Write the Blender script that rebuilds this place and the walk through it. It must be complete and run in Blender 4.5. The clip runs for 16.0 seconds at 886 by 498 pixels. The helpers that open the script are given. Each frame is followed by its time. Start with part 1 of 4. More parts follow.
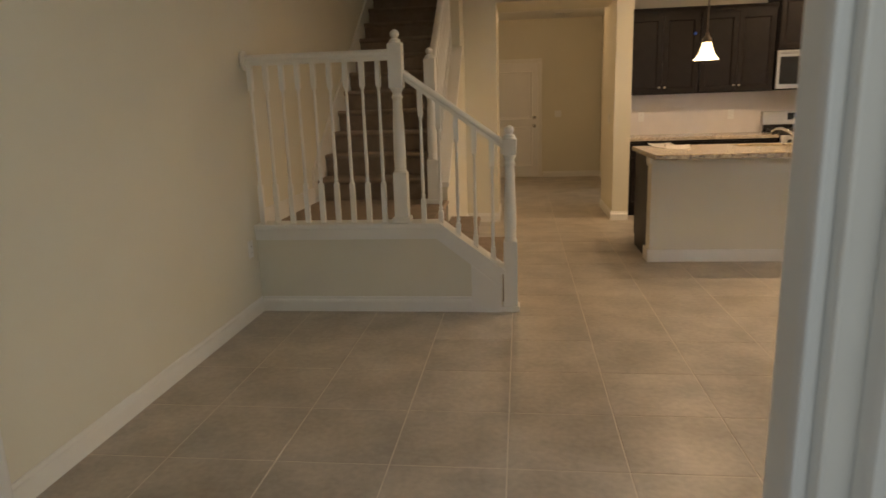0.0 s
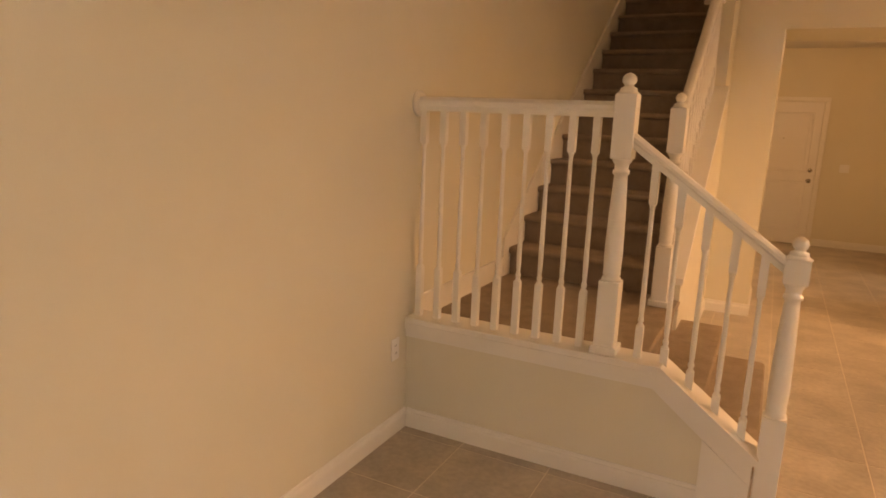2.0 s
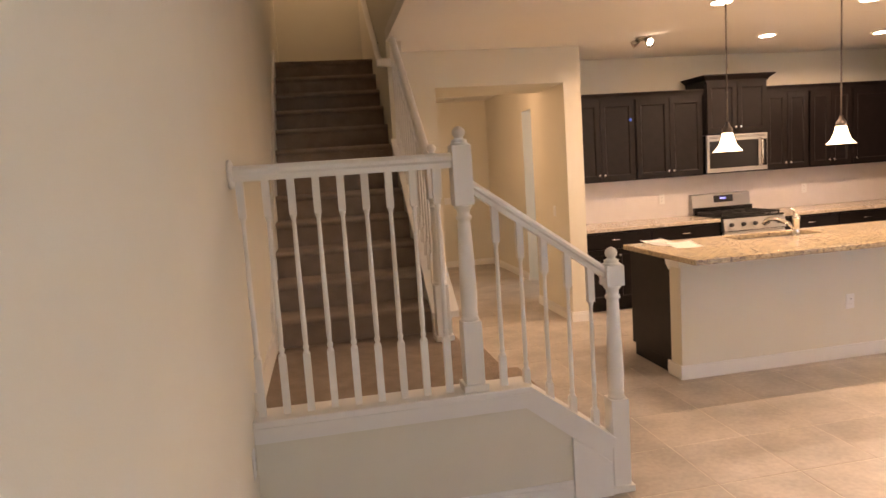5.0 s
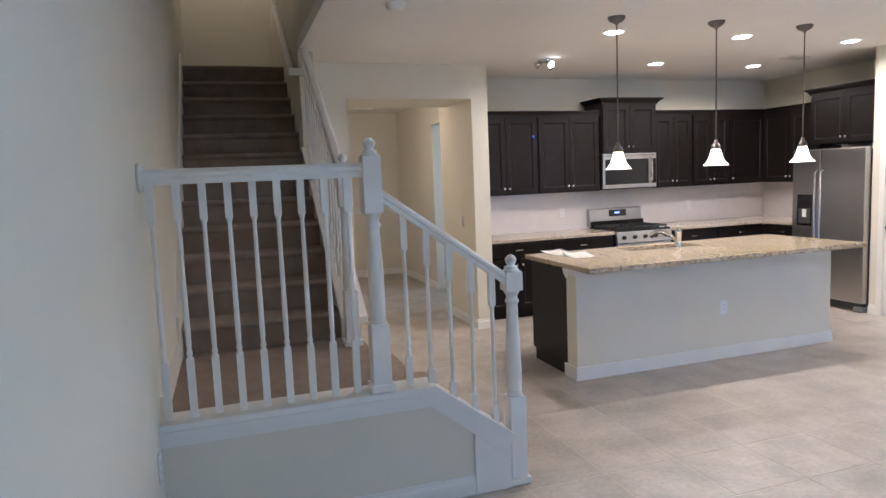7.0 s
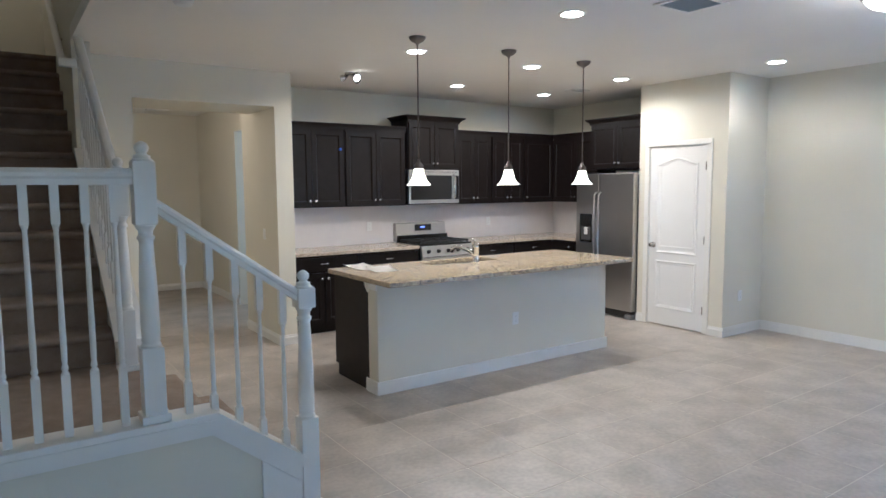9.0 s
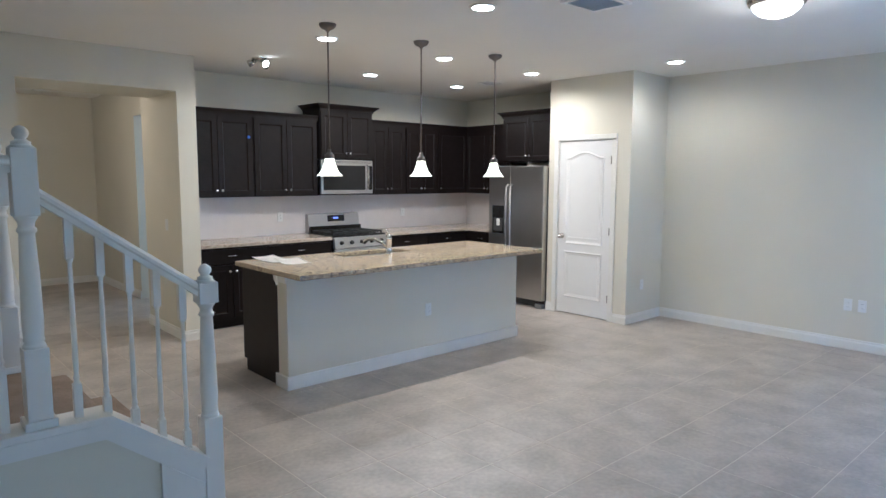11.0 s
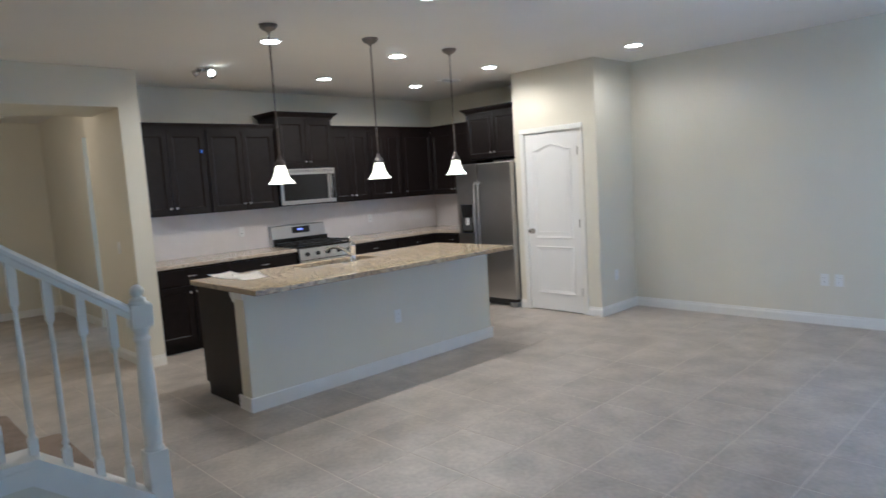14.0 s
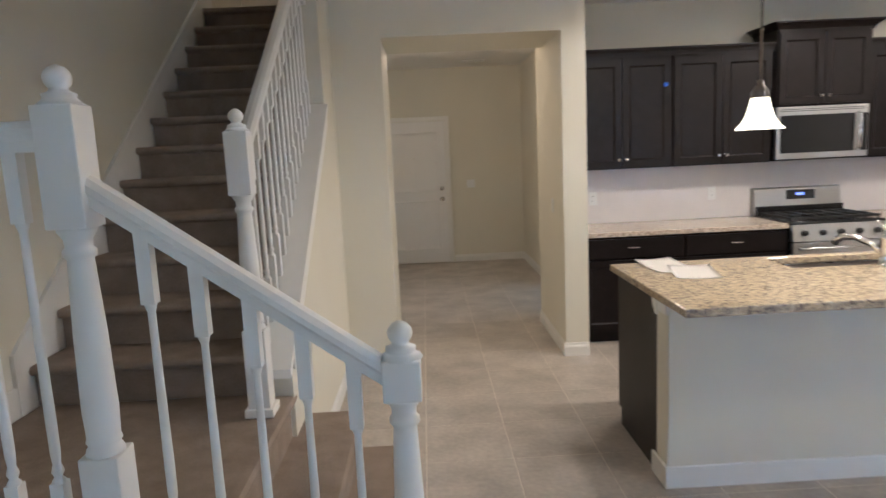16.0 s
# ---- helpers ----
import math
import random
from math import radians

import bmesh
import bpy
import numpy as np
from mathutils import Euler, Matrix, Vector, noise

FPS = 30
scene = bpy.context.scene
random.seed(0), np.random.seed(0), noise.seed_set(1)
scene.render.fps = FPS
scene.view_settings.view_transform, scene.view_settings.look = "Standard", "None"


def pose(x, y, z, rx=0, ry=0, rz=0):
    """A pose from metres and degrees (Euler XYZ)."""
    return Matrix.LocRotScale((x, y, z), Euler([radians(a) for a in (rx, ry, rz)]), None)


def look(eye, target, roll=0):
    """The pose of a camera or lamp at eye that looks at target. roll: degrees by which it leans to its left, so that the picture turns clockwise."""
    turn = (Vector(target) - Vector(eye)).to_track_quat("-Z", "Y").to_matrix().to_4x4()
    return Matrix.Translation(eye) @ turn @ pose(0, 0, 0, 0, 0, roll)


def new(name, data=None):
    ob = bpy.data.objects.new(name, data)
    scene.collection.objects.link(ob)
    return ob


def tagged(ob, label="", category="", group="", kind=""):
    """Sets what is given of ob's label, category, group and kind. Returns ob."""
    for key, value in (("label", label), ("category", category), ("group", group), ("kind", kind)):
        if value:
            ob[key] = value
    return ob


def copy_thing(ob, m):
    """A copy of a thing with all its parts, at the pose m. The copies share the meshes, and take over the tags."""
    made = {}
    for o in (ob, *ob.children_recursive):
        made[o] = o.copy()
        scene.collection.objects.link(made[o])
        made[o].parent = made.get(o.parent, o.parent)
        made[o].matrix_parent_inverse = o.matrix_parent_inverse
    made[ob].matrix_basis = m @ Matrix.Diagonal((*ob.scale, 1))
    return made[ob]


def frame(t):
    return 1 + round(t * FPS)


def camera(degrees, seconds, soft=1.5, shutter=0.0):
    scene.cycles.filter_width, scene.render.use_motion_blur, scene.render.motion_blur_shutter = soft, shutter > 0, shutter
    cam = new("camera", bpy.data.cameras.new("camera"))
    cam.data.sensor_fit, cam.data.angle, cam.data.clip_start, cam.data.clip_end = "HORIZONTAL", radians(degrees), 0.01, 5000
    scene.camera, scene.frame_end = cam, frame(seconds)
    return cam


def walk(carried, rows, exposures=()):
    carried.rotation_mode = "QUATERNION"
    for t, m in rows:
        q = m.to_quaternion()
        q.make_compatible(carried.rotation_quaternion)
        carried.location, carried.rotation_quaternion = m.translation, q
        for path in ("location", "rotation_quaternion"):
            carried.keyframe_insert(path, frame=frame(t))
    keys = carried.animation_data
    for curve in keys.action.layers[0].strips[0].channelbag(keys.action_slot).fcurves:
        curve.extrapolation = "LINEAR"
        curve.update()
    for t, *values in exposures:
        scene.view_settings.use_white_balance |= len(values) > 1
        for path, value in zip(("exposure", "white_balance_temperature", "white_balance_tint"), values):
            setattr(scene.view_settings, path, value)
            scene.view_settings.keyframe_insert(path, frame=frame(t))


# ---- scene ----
cam = camera(69.0, 16.0, soft=1.5, shutter=0.2)
PATH = [
    (0, (1.781, -4.105, 1.352), (1.54, -2.168, 0.916), -1.9),
    (0.5, (1.71, -3.679, 1.441), (1.216, -1.802, 0.96), -1.5),
    (1, (1.586, -3.298, 1.47), (0.91, -1.463, 1.051), -1.1),
    (1.5, (1.549, -3.027, 1.581), (0.837, -1.207, 1.152), 0.8),
    (2, (1.585, -2.763, 1.607), (0.701, -1.013, 1.209), 2.3),
    (2.5, (1.612, -2.698, 1.48), (0.566, -1.031, 1.122), 4.3),
    (3, (1.315, -2.743, 1.534), (0.352, -1.023, 1.195), 4.7),
    (3.5, (1.11, -2.764, 1.561), (0.545, -0.872, 1.246), 1.6),
    (4, (0.817, -2.73, 1.561), (0.634, -0.76, 1.269), -0.3),
    (4.5, (0.562, -2.739, 1.602), (0.645, -0.756, 1.354), -0.9),
    (5, (0.381, -2.815, 1.621), (0.734, -0.86, 1.385), -3.9),
    (7.5, (0.352, -2.968, 1.615), (1.06, -1.111, 1.391), -1.9),
    (8, (0.409, -2.971, 1.617), (1.249, -1.173, 1.369), -1.6),
    (8.5, (0.452, -2.968, 1.634), (1.436, -1.242, 1.405), -1.2),
    (9, (0.483, -2.95, 1.622), (1.615, -1.312, 1.428), -0.4),
    (9.5, (0.492, -2.938, 1.609), (1.713, -1.363, 1.437), 0.0),
    (10, (0.508, -2.943, 1.596), (1.794, -1.424, 1.396), 0.2),
    (12.5, (0.524, -2.97, 1.7), (1.956, -1.598, 1.445), 0.0),
    (13, (0.395, -2.935, 1.623), (2.055, -1.843, 1.389), -0.2),
    (13.5, (0.513, -2.965, 1.644), (2.151, -1.844, 1.398), -1.1),
    (14, (0.753, -2.888, 1.578), (2.131, -1.454, 1.368), -3.6),
    (14.5, (0.994, -2.614, 1.589), (2.01, -0.901, 1.41), -3.7),
    (15, (1.284, -2.282, 1.609), (2.065, -0.453, 1.4), -2.8),
    (15.5, (1.581, -1.894, 1.594), (2.11, 0.013, 1.308), -3.0),
    (16, (1.787, -1.412, 1.596), (1.833, 0.565, 1.299), -2.7),
]
walk(cam, [(t, look(eye, target, roll)) for t, eye, target, roll in PATH],
     [(0.0, -0.65, 7800, 14), (0.5, -0.42, 8900, 19), (1.0, -0.42, 10800, 26), (1.5, -0.2, 13000, 34), (3.0, 0.18, 15500, 41), (4.0, 0.22, 12000, 38), (5.0, 0.28, 7500, 30), (7.5, 0.05, 4800, 11), (9.5, -0.17, 4550, 7), (12.5, -0.25, 4500, 5), (13.0, -0.5, 4500, 4), (13.5, -0.5, 4500, 4), (14.5, -0.38, 4800, 9), (16.0, -0.02, 5000, 10)])

# Daylight outside is a plain sky; the room is lit by its own lamps and by the glazed wall behind.
world = bpy.data.worlds.new("sky")
scene.world = world
world.use_nodes = True
wn = world.node_tree.nodes
sky = wn.new("ShaderNodeTexSky")
sky.sky_type, sky.sun_disc = "NISHITA", False
sky.sun_elevation, sky.sun_rotation = radians(55), radians(20)
world.node_tree.links.new(sky.outputs[0], wn["Background"].inputs[0])
wn["Background"].inputs[1].default_value = 0.10

DAY = (0.62, 0.87, 1.0)
WARM = (1.0, 0.75, 0.50)


def area_lamp(name, m, sx, sy, watts, color):
    d = bpy.data.lights.new(name, "AREA")
    d.shape, d.size, d.size_y, d.energy, d.color = "RECTANGLE", sx, sy, watts, color
    ob = new(name, d)
    ob.matrix_world = m
    return ob


area_lamp("entry_daylight", look((1.6, -5.1, 1.75), (2.3, 0, 0.9)), 2.6, 2.2, 17, (0.80, 0.93, 1.0))
area_lamp("window_daylight", look((5.05, -3.30, 1.15), (5.05, 0, 1.15)), 2.9, 2.1, 430, DAY)
area_lamp("side_room_daylight", look((4.75, 5.0, 1.5), (3.0, 5.0, 1.2)), 1.2, 1.5, 8, DAY)
sun_data = bpy.data.lights.new("sun", "SUN")
sun_data.energy, sun_data.angle, sun_data.color = 2.5, radians(0.6), (1.0, 0.95, 0.88)
sun = new("sun", sun_data)
sun.matrix_world = look((3, 6, 12), (1, 0, 0))


def can_lamp(x, y, z, watts, color=WARM, cone=172):
    d = bpy.data.lights.new("downlight_lamp", "SPOT")
    d.energy, d.color, d.spot_size, d.spot_blend, d.shadow_soft_size = watts, color, radians(cone), 0.55, 0.06
    ob = new("downlight_lamp", d)
    ob.location = (x, y, z)
    return ob


def bulb_lamp(x, y, z, watts, color=WARM, soft=0.03):
    d = bpy.data.lights.new("bulb_lamp", "POINT")
    d.energy, d.color, d.shadow_soft_size = watts, color, soft
    ob = new("bulb_lamp", d)
    ob.location = (x, y, z)
    return ob


# ---------------- materials ----------------
def mat(name, color, rough=0.6, metal=0.0, var=0.0, vscale=6.0, fine=0.0, fscale=120.0, bump=0.0, bscale=200.0, spec=0.5, obj_var=0.0, color2=None):
    """Procedural paint, metal or stone: two scales of tint, and a fine relief."""
    m = bpy.data.materials.new(name)
    m.use_nodes = True
    nt = m.node_tree
    N, L = nt.nodes, nt.links
    b = N["Principled BSDF"]
    b.inputs["Roughness"].default_value, b.inputs["Metallic"].default_value = rough, metal
    b.inputs["Specular IOR Level"].default_value = spec
    co = N.new("ShaderNodeTexCoord").outputs["Object"]
    if obj_var:
        geo = N.new("ShaderNodeNewGeometry")
        co = geo.outputs["Position"]
    c = (*color, 1)
    c2 = (*(color2 or [v * (1 - var) for v in color]), 1)
    n1 = N.new("ShaderNodeTexNoise")
    n1.inputs["Scale"].default_value, n1.inputs["Detail"].default_value = vscale, 5
    L.new(co, n1.inputs["Vector"])
    ramp = N.new("ShaderNodeValToRGB")
    ramp.color_ramp.elements[0].position, ramp.color_ramp.elements[1].position = 0.35, 0.68
    ramp.color_ramp.elements[0].color, ramp.color_ramp.elements[1].color = c2, c
    L.new(n1.outputs["Fac"], ramp.inputs["Fac"])
    out = ramp.outputs["Color"]
    if fine:
        n2 = N.new("ShaderNodeTexNoise")
        n2.inputs["Scale"].default_value, n2.inputs["Detail"].default_value = fscale, 4
        L.new(co, n2.inputs["Vector"])
        mr = N.new("ShaderNodeMapRange")
        mr.inputs[3].default_value, mr.inputs[4].default_value = 1 - fine, 1 + fine
        mr.inputs[1].default_value, mr.inputs[2].default_value = 0.3, 0.7
        L.new(n2.outputs["Fac"], mr.inputs[0])
        mul = N.new("ShaderNodeVectorMath")
        mul.operation = "MULTIPLY"
        L.new(out, mul.inputs[0])
        L.new(mr.outputs[0], mul.inputs[1])
        out = mul.outputs[0]
    if obj_var:
        oi = N.new("ShaderNodeObjectInfo")
        mr2 = N.new("ShaderNodeMapRange")
        mr2.inputs[3].default_value, mr2.inputs[4].default_value = 1 - obj_var, 1 + obj_var
        L.new(oi.outputs["Random"], mr2.inputs[0])
        mul2 = N.new("ShaderNodeVectorMath")
        mul2.operation = "MULTIPLY"
        L.new(out, mul2.inputs[0])
        L.new(mr2.outputs[0], mul2.inputs[1])
        out = mul2.outputs[0]
    L.new(out, b.inputs["Base Color"])
    if bump:
        n3 = N.new("ShaderNodeTexNoise")
        n3.inputs["Scale"].default_value, n3.inputs["Detail"].default_value = bscale, 3
        L.new(co, n3.inputs["Vector"])
        bp = N.new("ShaderNodeBump")
        bp.inputs["Strength"].default_value, bp.inputs["Distance"].default_value = bump, 0.004
        L.new(n3.outputs["Fac"], bp.inputs["Height"])
        L.new(bp.outputs[0], b.inputs["Normal"])
    return m


def glow(name, color, strength):
    m = bpy.data.materials.new(name)
    m.use_nodes = True
    b = m.node_tree.nodes["Principled BSDF"]
    b.inputs["Base Color"].default_value = (0.9, 0.88, 0.82, 1)
    b.inputs["Emission Color"].default_value = (*color, 1)
    b.inputs["Emission Strength"].default_value = strength
    return m


def granite(name, tones, rough, scale):
    """Speckled stone: cells of cream, tan and grey with dark flecks, polished."""
    m = bpy.data.materials.new(name)
    m.use_nodes = True
    N, L = m.node_tree.nodes, m.node_tree.links
    b = N["Principled BSDF"]
    co = N.new("ShaderNodeTexCoord").outputs["Object"]
    warp = N.new("ShaderNodeTexNoise")
    warp.inputs["Scale"].default_value = scale * 0.35
    L.new(co, warp.inputs["Vector"])
    mix = N.new("ShaderNodeVectorMath")
    mix.operation = "MULTIPLY_ADD"
    mix.inputs[1].default_value = (0.03, 0.03, 0.03)
    L.new(warp.outputs["Color"], mix.inputs[0])
    L.new(co, mix.inputs[2])
    stretch = N.new("ShaderNodeMapping")
    stretch.inputs["Scale"].default_value = (0.6, 1.25, 1.0)
    L.new(mix.outputs[0], stretch.inputs["Vector"])
    n = N.new("ShaderNodeTexNoise")
    n.inputs["Scale"].default_value, n.inputs["Detail"].default_value, n.inputs["Roughness"].default_value = scale, 6, 0.7
    L.new(stretch.outputs[0], n.inputs["Vector"])
    r = N.new("ShaderNodeValToRGB")
    els = r.color_ramp.elements
    els[0].position, els[0].color = 0.30, (*tones[0], 1)
    els[1].position, els[1].color = 0.70, (*tones[-1], 1)
    for pos, tone in zip((0.42, 0.50, 0.58), tones[1:-1]):
        e = els.new(pos)
        e.color = (*tone, 1)
    L.new(n.outputs["Fac"], r.inputs["Fac"])
    L.new(r.outputs[0], b.inputs["Base Color"])
    b.inputs["Roughness"].default_value = rough
    return m


M_WALL = mat("wall_paint", (0.72, 0.685, 0.575), 0.75, var=0.04, vscale=1.6, bump=0.12, bscale=160)
M_CEIL = mat("ceiling_paint", (0.83, 0.80, 0.74), 0.85, var=0.03, vscale=1.2, bump=0.25, bscale=90)
M_TRIM = mat("white_trim_paint", (0.80, 0.785, 0.74), 0.35, var=0.03, vscale=9, bump=0.05, bscale=60)
M_DOOR = mat("white_door_paint", (0.80, 0.79, 0.77), 0.4, var=0.02, vscale=5, bump=0.05, bscale=90)
M_CARPET = mat("taupe_carpet", (0.36, 0.288, 0.232), 0.95, var=0.20, vscale=9, fine=0.3, fscale=420, bump=1.0, bscale=480, spec=0.1)
M_TILE = mat("greige_tile", (0.49, 0.44, 0.385), 0.36, var=0.28, vscale=3.6, fine=0.10, fscale=34, bump=0.06, bscale=40, obj_var=0.05)
M_GROUT = mat("pale_grout", (0.70, 0.64, 0.56), 0.9, var=0.1, vscale=8)
M_CAB = mat("espresso_wood", (0.010, 0.0072, 0.007), 0.42, spec=0.22, var=0.35, vscale=14, fine=0.2, fscale=90, bump=0.05, bscale=130)
M_STEEL = mat("brushed_steel", (0.50, 0.49, 0.48), 0.30, 1.0, var=0.06, vscale=4, fine=0.05, fscale=200)
M_CHROME = mat("chrome", (0.80, 0.80, 0.80), 0.08, 1.0)
M_NICKEL = mat("satin_nickel", (0.55, 0.53, 0.50), 0.25, 1.0)
M_PEWTER = mat("aged_pewter", (0.20, 0.18, 0.17), 0.35, 1.0, var=0.2, vscale=20)
M_BLACK = mat("black_enamel", (0.012, 0.012, 0.013), 0.2, var=0.2, vscale=12)
M_IRON = mat("cast_iron", (0.015, 0.015, 0.015), 0.6, bump=0.2)
M_DARKGLASS = mat("dark_glass", (0.015, 0.015, 0.016), 0.08, spec=0.25)
M_PLASTIC = mat("white_plastic", (0.78, 0.78, 0.76), 0.35)
M_SLOT = mat("dark_slot", (0.05, 0.05, 0.05), 0.6)
M_PAPER = mat("white_paper", (0.85, 0.83, 0.80), 0.7, var=0.03, vscale=12)
M_VENTBLUE = mat("vent_inside", (0.66, 0.72, 0.78), 0.6)
M_SPLASH = mat("white_splash_tile", (0.76, 0.72, 0.70), 0.22, var=0.04, vscale=7)
M_CONCRETE = mat("patio_concrete", (0.42, 0.40, 0.37), 0.9, var=0.2, vscale=4, fine=0.1, bump=0.3)
M_STUCCO = mat("stucco", (0.62, 0.58, 0.50), 0.9, var=0.08, vscale=3, bump=0.6, bscale=80)
M_GRASS = mat("lawn_green", (0.07, 0.11, 0.035), 0.95, var=0.4, vscale=3, bump=0.6, bscale=60)
M_BLUE = mat("blue_sticker", (0.05, 0.16, 0.75), 0.5)
M_GRANITE = granite("island_granite", ((0.07, 0.06, 0.05), (0.24, 0.20, 0.16), (0.44, 0.36, 0.25), (0.56, 0.46, 0.30), (0.64, 0.57, 0.45)), 0.12, 58)
M_GRANITE2 = granite("counter_granite", ((0.10, 0.085, 0.075), (0.34, 0.29, 0.24), (0.48, 0.40, 0.32), (0.58, 0.50, 0.42), (0.66, 0.60, 0.54)), 0.15, 64)
M_SHADE = glow("lit_frosted_glass", (1.0, 0.80, 0.50), 5.0)
M_CAN = glow("lit_lens", (1.0, 0.86, 0.62), 30.0)
M_DOME = glow("lit_dome_glass", (1.0, 0.86, 0.62), 4.0)
M_DISPLAY = glow("blue_display", (0.05, 0.15, 1.0), 1.5)
M_VANE = mat("vinyl_vane", (0.72, 0.72, 0.76), 0.5)
M_VANE.node_tree.nodes["Principled BSDF"].inputs["Transmission Weight"].default_value = 0.0
_nt = M_VANE.node_tree
_tr = _nt.nodes.new("ShaderNodeBsdfTranslucent")
_tr.inputs[0].default_value = (0.75, 0.76, 0.82, 1)
_mx = _nt.nodes.new("ShaderNodeMixShader")
_mx.inputs[0].default_value = 0.32
_nt.links.new(_nt.nodes["Principled BSDF"].outputs[0], _mx.inputs[1])
_nt.links.new(_tr.outputs[0], _mx.inputs[2])
_nt.links.new(_mx.outputs[0], _nt.nodes["Material Output"].inputs[0])
M_GLASS = bpy.data.materials.new("clear_glass")
M_GLASS.use_nodes = True
_b = M_GLASS.node_tree.nodes["Principled BSDF"]
_b.inputs["Transmission Weight"].default_value, _b.inputs["Roughness"].default_value, _b.inputs["IOR"].default_value = 1.0, 0.0, 1.45


# ---------------- mesh helpers ----------------
def box(bm, x0, x1, y0, y1, z0, z1, bevel=0.0):
    vs = [bm.verts.new(p) for p in ((x0, y0, z0), (x1, y0, z0), (x1, y1, z0), (x0, y1, z0), (x0, y0, z1), (x1, y0, z1), (x1, y1, z1), (x0, y1, z1))]
    fs = [bm.faces.new([vs[i] for i in f]) for f in ((3, 2, 1, 0), (4, 5, 6, 7), (0, 1, 5, 4), (1, 2, 6, 5), (2, 3, 7, 6), (3, 0, 4, 7))]
    if bevel:
        es = {e for f in fs for e in f.edges}
        bmesh.ops.bevel(bm, geom=list(es), offset=bevel, segments=2, affect="EDGES", profile=0.6)
    return bm


def boxes(*bs, bevel=0.0):
    bm = bmesh.new()
    for b in bs:
        box(bm, *b, bevel=bevel)
    return bm


def lathe(bm, cx, cy, prof, n=16, smooth=True):
    """Turned shape round a vertical axis; prof: (radius, z) from the bottom up."""
    rings = []
    for r, z in prof:
        rings.append([bm.verts.new((cx + r * math.cos(2 * math.pi * k / n), cy + r * math.sin(2 * math.pi * k / n), z)) for k in range(n)])
    for a, b in zip(rings, rings[1:]):
        for k in range(n):
            f = bm.faces.new((a[k], a[(k + 1) % n], b[(k + 1) % n], b[k]))
            f.smooth = smooth
    bm.faces.new(list(reversed(rings[0])))
    bm.faces.new(rings[-1])
    return bm


def prism(bm, pts, axis, a0, a1):
    """Extrudes a polygon along an axis: 'y' takes (x, z) points, 'x' takes (y, z), 'z' takes (x, y)."""
    def at(p, a):
        return {"y": (p[0], a, p[1]), "x": (a, p[0], p[1]), "z": (p[0], p[1], a)}[axis]
    v0, v1 = [bm.verts.new(at(p, a0)) for p in pts], [bm.verts.new(at(p, a1)) for p in pts]
    bm.faces.new(v0), bm.faces.new(list(reversed(v1)))
    for k in range(len(pts)):
        j = (k + 1) % len(pts)
        bm.faces.new((v0[k], v1[k], v1[j], v0[j]))
    bmesh.ops.recalc_face_normals(bm, faces=bm.faces)
    return bm


def tube(bm, pts, r, n=10):
    """Round bar along a line of points."""
    pts = [Vector(p) for p in pts]
    rings = []
    for i, p in enumerate(pts):
        d = (pts[min(i + 1, len(pts) - 1)] - pts[max(i - 1, 0)]).normalized()
        side = d.cross(Vector((0.3, 0.2, 1) if abs(d.z) < 0.9 else (1, 0, 0))).normalized()
        up = side.cross(d)
        rr = r[i] if isinstance(r, (list, tuple)) else r
        rings.append([bm.verts.new(p + rr * (math.cos(2 * math.pi * k / n) * side + math.sin(2 * math.pi * k / n) * up)) for k in range(n)])
    for a, b in zip(rings, rings[1:]):
        for k in range(n):
            bm.faces.new((a[k], a[(k + 1) % n], b[(k + 1) % n], b[k])).smooth = True
    bm.faces.new(list(reversed(rings[0]))), bm.faces.new(rings[-1])
    bmesh.ops.recalc_face_normals(bm, faces=bm.faces)
    return bm


def mesh_of(name, bm, material):
    me = bpy.data.meshes.new(name)
    bm.to_mesh(me)
    bm.free()
    me.materials.append(material)
    return me


def part(name, bm, material, parent, label=""):
    ob = new(name, mesh_of(name, bm, material))
    ob.parent = parent
    return tagged(ob, label)


def thing(name, x, y, z, label, category, group="", turn=0):
    ob = new(name)
    ob.empty_display_size = 0.1
    ob.location, ob.rotation_euler = (x, y, z), (0, 0, radians(turn))
    return tagged(ob, label, category, group)


def structure(name, bm, material, label="", category=""):
    ob = new(name, mesh_of(name, bm, material))
    return tagged(ob, label, category, kind="structure")


CEIL = 2.765
LAND, RISE, RUN = 0.56, 0.192, 0.262
FLOOR2 = LAND + 12 * RISE
Y1 = 1.36                      # first riser of the long flight
YTOP = Y1 + 11 * RUN
SOUTH, EAST, KIT = -3.18, 7.47, 4.20

# ---------------- setting ----------------
structure("ground", boxes((-60, 60, -60, 60, -0.34, -0.30)), M_GRASS, "mown green lawn around the house", "lawn")
structure("patio_slab", boxes((-1.0, 8.2, -6.5, -3.34, -0.3, -0.03)), M_CONCRETE, "grey concrete patio slab outside the door", "patio")
structure("floor_slab", boxes((-0.12, EAST + 0.25, -3.33, 8.04, -0.3, -0.0014)), M_GROUT, "pale grout bed under the floor tiles", "floor")

